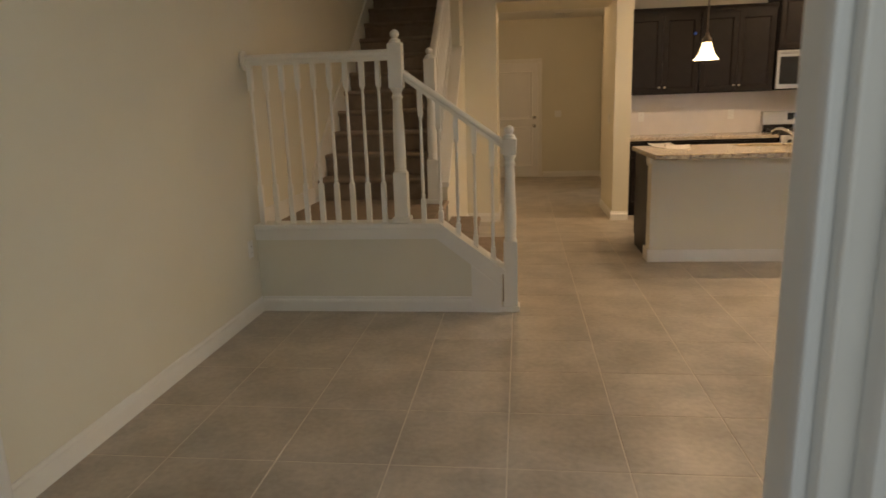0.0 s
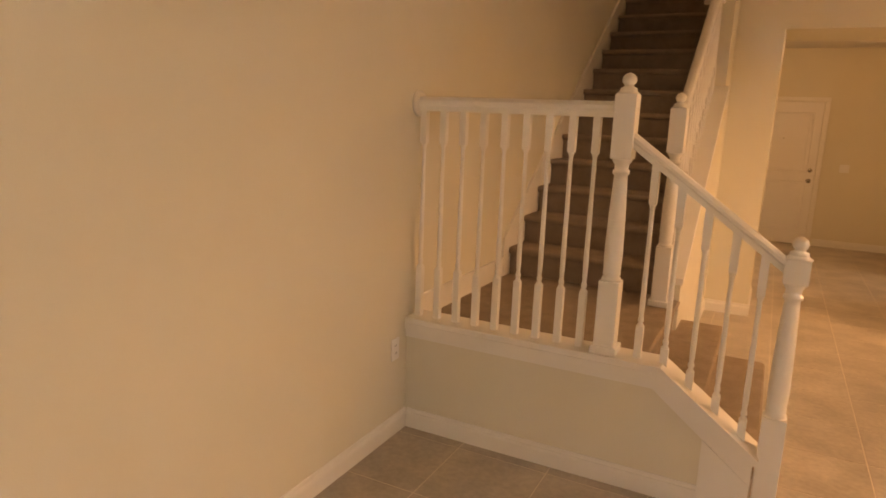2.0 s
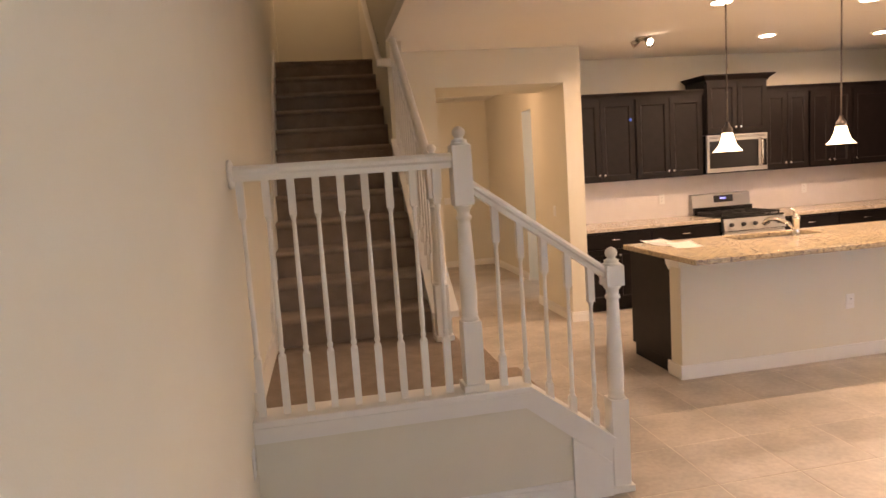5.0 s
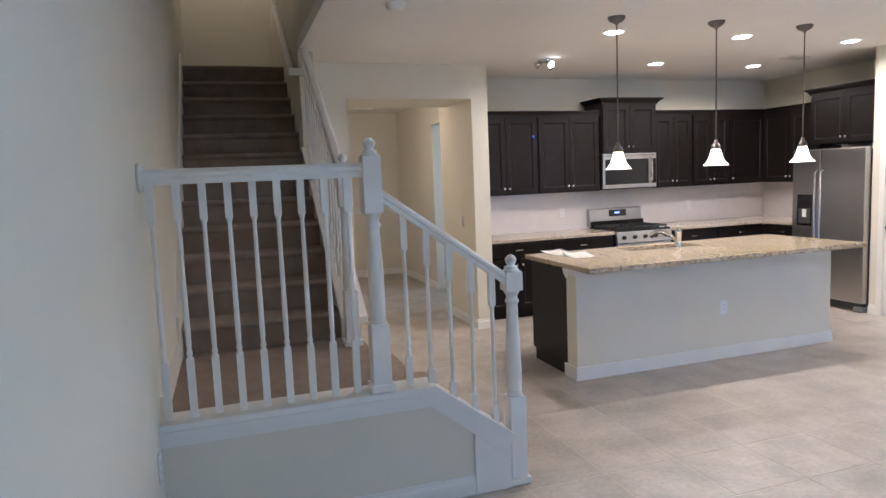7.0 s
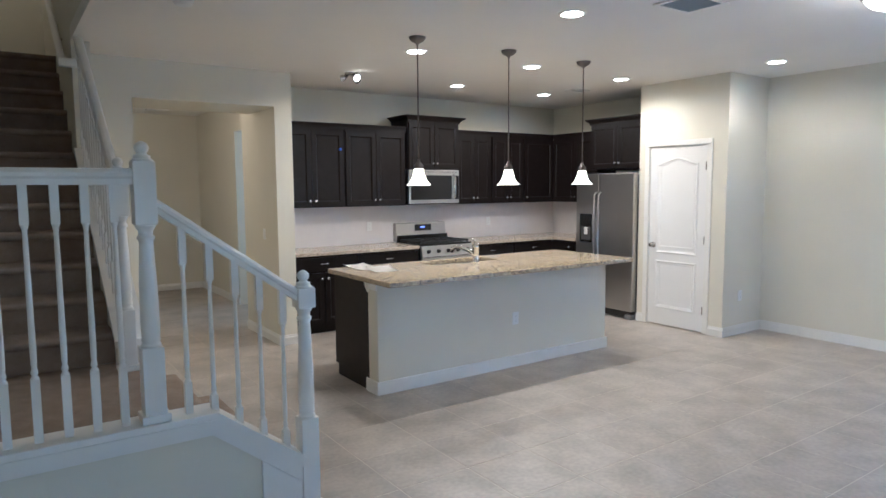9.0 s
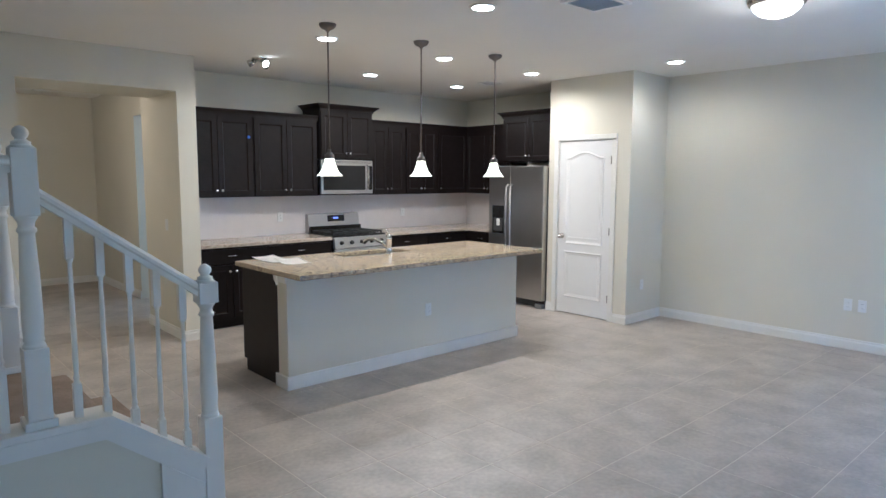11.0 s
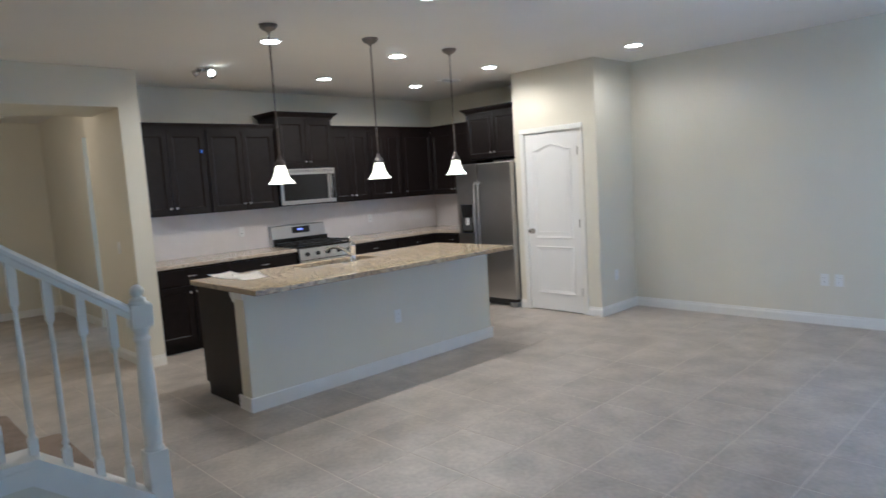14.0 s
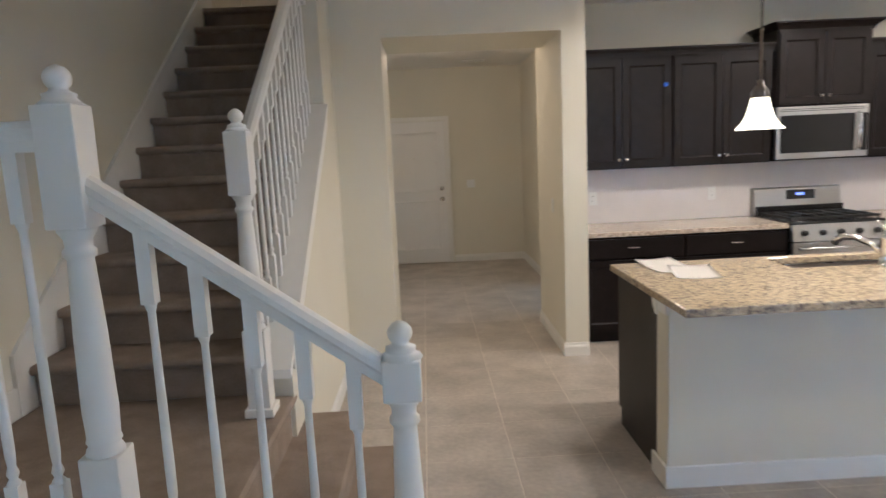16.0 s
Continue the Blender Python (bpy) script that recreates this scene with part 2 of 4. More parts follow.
structure("wall_west", boxes((-0.12, 0, -3.33, 8.04, 0, 5.3)), M_WALL, "beige painted plaster wall beside the staircase", "wall")
structure("wall_south", boxes((0, 0.84, -3.33, SOUTH, 0, CEIL), (0.84, 2.21, -3.33, SOUTH, 2.12, CEIL), (2.21, 3.5, -3.33, SOUTH, 0, CEIL),
                              (3.5, 6.9, -3.33, SOUTH, 2.2, CEIL), (6.9, EAST, -3.33, SOUTH, 0, CEIL)), M_WALL, "beige painted wall with the patio doors", "wall")
structure("wall_east", boxes((EAST, EAST + 0.25, -3.33, 4.42, 0, CEIL)), M_WALL, "beige painted living room wall", "wall")
structure("wall_kitchen", boxes((2.99, EAST, KIT, KIT + 0.12, 0, CEIL)), M_WALL, "pale painted kitchen wall behind the cabinets", "wall")
structure("wall_hall_opening", boxes((1.16, 1.521, 3.352, 4.13, 0, CEIL), (1.521, 2.811, 3.352, 4.13, 2.42, CEIL), (2.811, 2.99, 3.352, 4.40, 0, CEIL)), M_WALL,
          "beige wall with a square opening to the hall", "wall")
structure("wall_hall_east", boxes((2.99, 3.2, 4.40, 4.70, 0, CEIL), (3.2, 3.32, 5.95, 7.90, 0, CEIL), (3.2, 3.32, 4.40, 5.95, 2.38, CEIL)), M_WALL, "beige hall wall with a doorway", "wall")
structure("wall_hall_north", boxes((0, 3.32, 7.90, 8.04, 0, CEIL)), M_WALL, "beige wall at the end of the hall", "wall")
structure("wall_hall_west", boxes((0.80, 0.92, 4.72, 7.90, 0, CEIL), (0.80, 1.10, 4.60, 4.72, 0, CEIL)), M_WALL, "beige hall wall under the stairs", "wall")
structure("wall_side_room", boxes((3.32, 5.1, 6.2, 6.3, 0, CEIL), (5.0, 5.1, 4.42, 6.2, 0, CEIL)), M_WALL, "pale wall of the side room", "wall")
structure("wall_pantry", boxes((6.735, 6.855, 0.905, 1.10, 0, CEIL), (6.735, 6.855, 1.10, 1.90, 2.07, CEIL), (6.735, 6.855, 1.90, 2.016, 0, CEIL),
                               (6.855, EAST, 0.905, 1.025, 0, CEIL), (6.855, EAST, 1.896, 2.016, 0, CEIL)), M_WALL, "pale painted pantry closet walls", "wall")
structure("wall_stairwell", boxes((1.03, 1.10, -0.12, 2.87, CEIL + 0.1, 5.3), (0, 1.22, -0.24, -0.12, CEIL + 0.1, 5.3), (1.03, 1.10, 2.87, 4.60, 0, 5.3), (1.10, 1.16, 2.87, 4.13, 0, CEIL),
                                  (0, 1.22, 5.55, 5.67, CEIL + 0.1, 5.3), (1.03, 1.10, 4.60, 5.55, CEIL + 0.1, 5.3), (0, 1.22, -0.24, 5.67, 5.3, 5.4)), M_WALL,
          "beige stairwell walls up to the second floor", "wall")
structure("ceiling", boxes((1.10, EAST, SOUTH, KIT, CEIL, CEIL + 0.1), (1.03, 1.10, -0.12, 2.87, CEIL, CEIL + 0.1), (0, 1.10, SOUTH, -0.12, CEIL, CEIL + 0.1), (1.10, 5.1, KIT, 4.6, CEIL, CEIL + 0.09), (0, 5.1, 4.6, 8.04, CEIL, CEIL + 0.09)), M_CEIL, "off-white textured ceiling", "ceiling")
structure("upper_floor", boxes((0, 1.03, YTOP - 0.02, 5.55, CEIL + 0.095, FLOOR2)), M_CARPET, "taupe carpeted upstairs landing", "floor")


def baseboard(name, x0, y0, x1, y1, nx, ny):
    """Moulded board 0.10 m high along a wall; (nx, ny) points into the room."""
    bm = bmesh.new()
    prof = ((0.0005, 0.0), (0.014, 0.0), (0.014, 0.068), (0.011, 0.08), (0.007, 0.084), (0.005, 0.102), (0.0005, 0.104))
    a = [bm.verts.new((x0 + nx * d, y0 + ny * d, z)) for d, z in prof]
    b = [bm.verts.new((x1 + nx * d, y1 + ny * d, z)) for d, z in prof]
    bm.faces.new(a), bm.faces.new(list(reversed(b)))
    for k in range(len(prof)):
        j = (k + 1) % len(prof)
        bm.faces.new((a[k], b[k], b[j], a[j]))
    bmesh.ops.recalc_face_normals(bm, faces=bm.faces)
    return structure(name, bm, M_TRIM, "white moulded baseboard along the wall", "baseboard")


baseboard("baseboard_west", 0, SOUTH, 0, 0, 1, 0)
baseboard("baseboard_south_1", 0, SOUTH, 0.84, SOUTH, 0, 1)
baseboard("baseboard_south_2", 2.21, SOUTH, 3.5, SOUTH, 0, 1)
baseboard("baseboard_south_3", 6.9, SOUTH, EAST, SOUTH, 0, 1)
baseboard("baseboard_east", EAST, SOUTH, EAST, 0.905, -1, 0)
baseboard("baseboard_pantry_1", 6.735, 0.905, EAST, 0.905, 0, -1)
baseboard("baseboard_pantry_2", 6.735, 0.889, 6.735, 1.07, -1, 0)
baseboard("baseboard_pantry_3", 6.735, 1.931, 6.735, 2.016, -1, 0)
baseboard("baseboard_opening_1", 1.16, 3.352, 1.537, 3.352, 0, -1)
baseboard("baseboard_opening_2", 1.521, 3.352, 1.521, 4.13, 1, 0)
baseboard("baseboard_opening_3", 2.811, 3.352, 2.811, 4.40, -1, 0)
baseboard("baseboard_opening_4", 2.795, 3.352, 2.99, 3.352, 0, -1)
baseboard("baseboard_hall_1", 3.2, 5.95, 3.2, 7.90, -1, 0)
baseboard("baseboard_hall_2", 2.18, 7.90, 3.2, 7.90, 0, -1)
baseboard("baseboard_stair_wall", 1.16, 1.7, 1.16, 3.352, 1, 0)

# ---------------- staircase ----------------
def rounded_step(bm, pts_yz, x0, x1):
    prism(bm, pts_yz, "x", x0, x1)


stair = thing("staircase", 0.5, 0.12, 0, "taupe carpeted staircase with a low turning landing", "staircase")


def stair_part(name, bm, m=None, label=""):
    bmesh.ops.translate(bm, verts=bm.verts, vec=(-0.5, -0.12, 0))
    return part(name, bm, m or M_CARPET, stair, label)


def nosed(lo, hi, z0, z1, flip=1):
    """Cross-section of a carpeted step with a rounded nose at lo."""
    r = 0.022
    pts = [(hi, z0), (lo + 0.02, z0), (lo + 0.02, z1 - 0.05)]
    for k in range(7):
        a = radians(-90 - 30 * k)
        pts.append((lo + r * 0.2 + r * math.cos(a), z1 - r - 0.001 + r * math.sin(a)))
    pts.append((hi, z1))
    return pts


bm = bmesh.new()
prism(bm, [(0.002, 0.0), (1.14, 0.0), (1.14, LAND - 0.05), (1.16, LAND - 0.04), (1.165, LAND - 0.02), (1.155, LAND - 0.004), (1.13, LAND), (0.002, LAND)], "y", 0.122, Y1 + 0.02)
stair_part("landing", bm)
for k, (xa, xb) in enumerate(((1.14, 1.42), (1.40, 1.68))):
    z = LAND - RISE * (k + 1)
    bm = bmesh.new()
    prism(bm, [(xa, 0.0), (xb - 0.02, 0.0), (xb - 0.02, z - 0.05), (xb, z - 0.04), (xb + 0.004, z - 0.02), (xb - 0.006, z - 0.004), (xb - 0.03, z), (xa, z)], "y", 0.122, 1.60)
    stair_part("step", bm)
for k in range(12):
    y = Y1 + RUN * k
    z = LAND + RISE * (k + 1)
    if k == 11:
        break
    bm = bmesh.new()
    prism(bm, nosed(y, y + RUN + 0.05, z - RISE - 0.03 if k else LAND + 0.001, z), "x", 0.022, 1.028)
    stair_part("step", bm)
bm = bmesh.new()
prism(bm, nosed(YTOP, YTOP + 0.3, FLOOR2 - RISE, FLOOR2 + 0.003), "x", 0.022, 1.028)
stair_part("step", bm)
# skirt board on the wall side
bm = bmesh.new()
s = RISE / RUN
prism(bm, [(Y1 - 0.10, LAND), (Y1 + 0.1, LAND), (YTOP, FLOOR2 - 0.1), (YTOP + 0.25, FLOOR2), (YTOP + 0.25, FLOOR2 + 0.13), (YTOP, FLOOR2 + 0.13), (Y1 - 0.10, LAND + 0.27)], "x", 0.001, 0.02)
prism(bm, [(0.12, LAND), (Y1 - 0.10, LAND), (Y1 - 0.10, LAND + 0.13), (0.12, LAND + 0.13)], "x", 0.001, 0.016)
stair_part("skirt_board", bm, M_TRIM, "white painted skirt board")

# low wall under the railing
bm = bmesh.new()
KN = [(0.0, 0.0), (1.655, 0.0), (1.655, 0.273), (1.285, 0.558), (0.0, 0.558)]
prism(bm, KN, "y", 0.0, 0.12)
structure("knee_wall", bm, M_WALL, "low beige wall below the white stair railing", "low wall")
bm = bmesh.new()
box(bm, 0.0, 1.262, -0.03, 0.145, 0.573, 0.605, bevel=0.006)
prism(bm, [(1.255, 0.573), (1.675, 0.253), (1.675, 0.289), (1.255, 0.605)], "y", -0.03, 0.145)
structure("trim_railing_cap", bm, M_TRIM, "white cap board under the balusters", "trim")
bm = bmesh.new()
prism(bm, [(0.0, 0.500), (1.232, 0.500), (1.655, 0.165), (1.655, 0.268), (1.262, 0.571), (0.0, 0.571)], "y", -0.016, -0.0005)
prism(bm, [(0.0, 0.543), (1.257, 0.543), (1.655, 0.243), (1.655, 0.270), (1.262, 0.572), (0.0, 0.572)], "y", -0.026, -0.0165)
structure("trim_fascia", bm, M_TRIM, "white moulded trim below the cap board", "trim")
bm = bmesh.new()
prism(bm, [(1.455, 0.0), (1.652, 0.0), (1.652, 0.166), (1.455, 0.321)], "y", -0.018, -0.0005)
structure("trim_panel", bm, M_TRIM, "white board at the foot of the stairs", "trim")
baseboard("baseboard_knee_wall", 0.016, 0, 1.454, 0, 0, -1)
# outer wall below the upper railing
bm = bmesh.new()
zk = lambda y: LAND + 0.235 + s * (y - Y1)
prism(bm, [(1.34, 0.0), (2.87, 0.0), (2.87, zk(2.87)), (1.34, zk(1.34))], "x", 1.03, 1.16)
structure("wall_stair_side", bm, M_WALL, "low sloping wall beside the long flight", "low wall")
bm = bmesh.new()
prism(bm, [(1.21, zk(1.21)), (2.868, zk(2.868)), (2.868, zk(2.868) + 0.04), (1.21, zk(1.21) + 0.04)], "x", 1.01, 1.185)
prism(bm, [(1.341, zk(1.341) - 0.10), (2.868, zk(2.868) - 0.10), (2.868, zk(2.868) - 0.002), (1.341, zk(1.341) - 0.002)], "x", 1.1605, 1.176)
structure("trim_stair_side", bm, M_TRIM, "white sloping cap on the stair wall", "trim")


def newel_mesh(h, block, turned_lo, lower, foot=True, w=0.045):
    """Square post with a ball finial, turned middle; heights measured from its base."""
    bm = bmesh.new()
    top = h
    b1, b0 = top - 0.075, top - 0.075 - block
    box(bm, -w, w, -w, w, b0, b1 - 0.012, bevel=0.004)
    # chamfered shoulder and finial
    lathe(bm, 0, 0, [(w * 1.15, b1 - 0.013), (w * 0.8, b1), (0.034, b1 + 0.004), (0.036, b1 + 0.012), (0.022, b1 + 0.018), (0.019, b1 + 0.024), (0.027, b1 + 0.034), (0.030, b1 + 0.046), (0.027, b1 + 0.058), (0.017, b1 + 0.069), (0.004, b1 + 0.075)], 20)
    span = b0 - turned_lo
    lathe(bm, 0, 0, [(0.044, turned_lo - 0.004), (0.041, turned_lo + 0.012), (0.034, turned_lo + 0.02), (0.040, turned_lo + 0.03), (0.037, turned_lo + 0.04),
                     (0.040, turned_lo + 0.2 * span), (0.036, turned_lo + 0.55 * span), (0.029, b0 - 0.085), (0.028, b0 - 0.07), (0.036, b0 - 0.062), (0.036, b0 - 0.05), (0.029, b0 - 0.044), (0.030, b0 - 0.025), (0.041, b0 - 0.008), (0.043, b0 + 0.003)], 20)
    box(bm, -w, w, -w, w, 0.0, turned_lo, bevel=0.004)
    if foot:
        box(bm, -w - 0.014, w + 0.014, -w - 0.014, w + 0.014, 0.0, 0.035, bevel=0.005)
    bmesh.ops.recalc_face_normals(bm, faces=bm.faces)
    return bm


def baluster_mesh(h, lower=0.26, upper=0.16, slope=0.0, w=0.016):
    """Turned spindle with square ends; slope tilts its cut ends."""
    bm = bmesh.new()
    for z0, z1, lo in ((0.0, lower, True), (h - upper, h, False)):
        box(bm, -w, w, -w, w, z0, z1)
    if slope:
        for v in bm.verts:
            if v.co.z < 0.001 or v.co.z > h - 0.001:
                v.co.z += slope * v.co.x
    a, b = lower, h - upper
    span = b - a
    lathe(bm, 0, 0, [(0.017, a - 0.006), (0.015, a + 0.006), (0.009, a + 0.014), (0.014, a + 0.026), (0.012, a + 0.036), (0.009, a + 0.045), (0.0115, a + 0.07), (0.012, a + 0.25 * span), (0.010, a + 0.7 * span), (0.009, b - 0.02), (0.013, b - 0.008), (0.017, b + 0.008)], 10)
    bmesh.ops.recalc_face_normals(bm, faces=bm.faces)
    return bm


def rail_section(w=0.031, h=0.034):
    pts = [(-w * 0.75, -h), (w * 0.75, -h), (w * 0.8, -h * 0.3), (w, 0.0), (w * 0.98, h * 0.45), (w * 0.6, h * 0.9), (0, h), (-w * 0.6, h * 0.9), (-w * 0.98, h * 0.45), (-w, 0.0), (-w * 0.8, -h * 0.3)]
    return pts


def rail_bar(p, q, w=0.031, h=0.034):
    """Moulded handrail from p to q with upright ends."""
    p, q = Vector(p), Vector(q)
    d = Vector((q.x - p.x, q.y - p.y, 0)).normalized()
    side = Vector((-d.y, d.x, 0))
    bm = bmesh.new()
    a = [bm.verts.new(p + side * u + Vector((0, 0, v))) for u, v in rail_section(w, h)]
    b = [bm.verts.new(q + side * u + Vector((0, 0, v))) for u, v in rail_section(w, h)]
    bm.faces.new(a), bm.faces.new(list(reversed(b)))
    n = len(a)
    for k in range(n):
        bm.faces.new((a[k], b[k], b[(k + 1) % n], a[(k + 1) % n]))
    bmesh.ops.recalc_face_normals(bm, faces=bm.faces)
    return bm


def shared(name, me, parent, x, y, z, label="", turn=0):
    ob = new(name, me)
    ob.parent, ob.location = parent, (x, y, z)
    ob.rotation_euler = (0, 0, radians(turn))
    return tagged(ob, label)


CY = 0.048
rail = thing("stair_railing", 0, CY, 0.605, "white painted wooden railing with turned balusters", "railing")
part("newel_post", newel_mesh(1.822 - 0.605, 0.28, 0.33, True), M_TRIM, rail).location = (1.003, 0, 0)
part("newel_post", newel_mesh(1.214, 0.11, 0.47, True), M_TRIM, rail).location = (1.711, 0, -0.605)
ZR = 1.672 - 0.605
part("handrail", rail_bar((0.012, 0, ZR), (0.978, 0, ZR)), M_TRIM, rail)
part("handrail", rail_bar((1.045, 0, 1.549 - 0.605), (1.672, 0, 1.096 - 0.605)), M_TRIM, rail)
bm = bmesh.new()
lathe(bm, 0, 0, [(0.062, 0.0), (0.062, 0.012), (0.05, 0.018), (0.001, 0.018)], 28)
bmesh.ops.rotate(bm, verts=bm.verts, cent=(0, 0, 0), matrix=Matrix.Rotation(radians(90), 3, "Y"))
part("rosette", bm, M_TRIM, rail, "round white wall rosette").location = (0.001, 0, ZR)
bal = mesh_of("baluster", baluster_mesh(ZR - 0.03), M_TRIM)
for k in range(9):
    shared("baluster", bal, rail, 0.040 + 0.1056 * k, 0, 0)
SL = -0.7225
bal2 = mesh_of("baluster", baluster_mesh(0.885, slope=SL, lower=0.19), M_TRIM)
for k in range(5):
    x = 1.147 + 0.1127 * k
    zt = 1.549 - 0.605 + SL * (x - 1.045) - 0.03
    shared("baluster", bal2, rail, x, 0, zt - 0.885)

rail2 = thing("stair_railing", 1.067, 1.16, LAND, "white painted railing climbing along the long flight", "railing")
part("newel_post", newel_mesh(1.80 - LAND, 0.26, 0.36, True), M_TRIM, rail2).location = (0, 0.0, 0)
zr = lambda y: 1.60 - LAND + s * y
part("handrail", rail_bar((0, 0.04, zr(0.04)), (0, 1.70, zr(1.70))), M_TRIM, rail2)
h2 = zr(0.2) - 0.03 - (zk(1.36) + 0.04 - LAND)
bal3 = mesh_of("baluster", baluster_mesh(h2, lower=0.2, slope=0.0), M_TRIM)
for k in range(14):
    y = 0.15 + 0.113 * k
    shared("baluster", bal3, rail2, 0, y, zr(y) - 0.03 - h2)
wr = thing("wall_handrail", 0.965, 2.86, 2.585, "white painted handrail along the upper stair wall", "handrail")
part("handrail", rail_bar((0, 0, 0.0), (0, 1.9, 1.9 * s * 0.95), 0.026, 0.028), M_TRIM, wr)
part("return_block", boxes((-0.03, 0.125, -0.03, 0.03, -0.03, 0.035), bevel=0.008), M_TRIM, wr)
for k in range(2):
    part("bracket", tube(bmesh.new(), ((0, 0.5 + k, s * 0.95 * (0.5 + k) - 0.02), (0.02, 0.5 + k, s * 0.95 * (0.5 + k) - 0.07), (0.052, 0.5 + k, s * 0.95 * (0.5 + k) - 0.08)), 0.007), M_NICKEL, wr)

# ---------------- doors ----------------
def bead(bm, pts, y, w=0.016, h=0.010):
    """Raised moulding round a closed outline of (x, z) points, standing proud towards -y."""
    n = len(pts)
    cx, cz = sum(p[0] for p in pts) / n, sum(p[1] for p in pts) / n
    rings = []
    for off, dy in ((w, 0.0), (w * 0.55, -h), (-w * 0.2, -h * 0.5), (-w, 0.0005)):
        ring = []
        for k in range(n):
            a, p, b = Vector(pts[k - 1]), Vector(pts[k]), Vector(pts[(k + 1) % n])
            d1, d2 = (p - a).normalized(), (b - p).normalized()
            nrm = Vector((d1.y + d2.y, -(d1.x + d2.x)))
            nrm = nrm.normalized() / max(0.5, Vector((d1.y, -d1.x)).dot(nrm.normalized()))
            ring.append(bm.verts.new((p.x + nrm.x * off, y + dy, p.y + nrm.y * off)))
        rings.append(ring)
    for a, b in zip(rings, rings[1:]):
        for k in range(n):
            bm.faces.new((a[k], a[(k + 1) % n], b[(k + 1) % n], b[k]))
    return bm


def arch_outline(x0, x1, z0, z1, rise):
    """Counter-clockwise outline whose top swells into a soft arch."""
    pts = [(x0, z0), (x1, z0), (x1, z1)]
    for k in range(1, 12):
        u = k / 12
        pts.append((x1 + (x0 - x1) * u, z1 + rise * 0.5 * (1 - math.cos(2 * math.pi * u))))
    pts.append((x0, z1))
    return pts


def panel_door(name, x, y, w, h, turn, label, arch, knob_x, hinge_x, deadbolt=False):
    d = tagged(thing(name, x, y, 0, label, "door", turn=turn), kind="structure")
    slab = bmesh.new()
    box(slab, -w / 2, w / 2, 0.0, 0.04, 0.012, h, bevel=0.003)
    m = 0.115
    tops = arch_outline(-w / 2 + m, w / 2 - m, 0.86, h - 0.20, 0.065) if arch else [(-w / 2 + m, 1.06), (w / 2 - m, 1.06), (w / 2 - m, h - 0.16), (-w / 2 + m, h - 0.16)]
    lows = [(-w / 2 + m, 0.22), (w / 2 - m, 0.22), (w / 2 - m, 0.74 if arch else 0.90), (-w / 2 + m, 0.74 if arch else 0.90)]
    for o in (tops, lows):
        bead(slab, o, -0.0005)
        inner = [((p[0]) * 0.86, (p[1] - sum(q[1] for q in o) / len(o)) * 0.93 + sum(q[1] for q in o) / len(o)) for p in o]
        bead(slab, inner, -0.0005, 0.008, 0.004)
    bmesh.ops.recalc_face_normals(slab, faces=slab.faces)
    leaf = part("door_leaf", slab, M_DOOR, d)
    c = 0.057
    frame_bm = boxes((-w / 2 - 0.012 - c, -w / 2 - 0.008, -0.022, -0.003, 0, h + 0.012), (w / 2 + 0.008, w / 2 + 0.012 + c, -0.022, -0.003, 0, h + 0.012), (-w / 2 - 0.012 - c, w / 2 + 0.012 + c, -0.022, -0.003, h + 0.013, h + 0.012 + c), bevel=0.005)
    for b in ((-w / 2 - 0.012, -w / 2 - 0.003, -0.002, 0.11, 0, h + 0.004), (w / 2 + 0.003, w / 2 + 0.012, -0.002, 0.11, 0, h + 0.004), (-w / 2 - 0.012, w / 2 + 0.012, -0.002, 0.11, h + 0.004, h + 0.012)):
        box(frame_bm, *b)
    part("door_casing", frame_bm, M_TRIM, d)
    kn = bmesh.new()
    lathe(kn, 0, 0, [(0.032, 0), (0.032, 0.006), (0.014, 0.010), (0.011, 0.03), (0.022, 0.038), (0.027, 0.05), (0.022, 0.062), (0.004, 0.066)], 18)
    bmesh.ops.rotate(kn, verts=kn.verts, cent=(0, 0, 0), matrix=Matrix.Rotation(radians(90), 3, "X"))
    part("door_knob", kn, M_NICKEL, leaf, "satin nickel door knob").location = (knob_x, 0, 0.93)
    if deadbolt:
        kb = bmesh.new()
        lathe(kb, 0, 0, [(0.03, 0), (0.03, 0.012), (0.022, 0.018), (0.001, 0.018)], 18)
        bmesh.ops.rotate(kb, verts=kb.verts, cent=(0, 0, 0), matrix=Matrix.Rotation(radians(90), 3, "X"))
        part("deadbolt", kb, M_NICKEL, leaf).location = (knob_x, 0, 1.08)
        pv = bmesh.new()
        lathe(pv, 0, 0, [(0.012, 0), (0.012, 0.006), (0.001, 0.006)], 12)
        bmesh.ops.rotate(pv, verts=pv.verts, cent=(0, 0, 0), matrix=Matrix.Rotation(radians(90), 3, "X"))
        part("peephole", pv, M_CHROME, leaf).location = (0, 0, 1.52)
    for z in (0.25, 1.02, h - 0.22):
        part("hinge", boxes((hinge_x - 0.008, hinge_x + 0.008, -0.010, -0.001, z - 0.045, z + 0.045), bevel=0.003), M_NICKEL, leaf)
    return d


panel_door("door_pantry", 6.741, 1.50, 0.72, 2.04, -90, "closed white pantry door with an arched upper panel", True, -0.30, 0.357)
panel_door("door_front", 1.64, 7.87, 0.91, 2.03, 0, "closed white panelled front door in the hall", False, 0.39, -0.45, True)

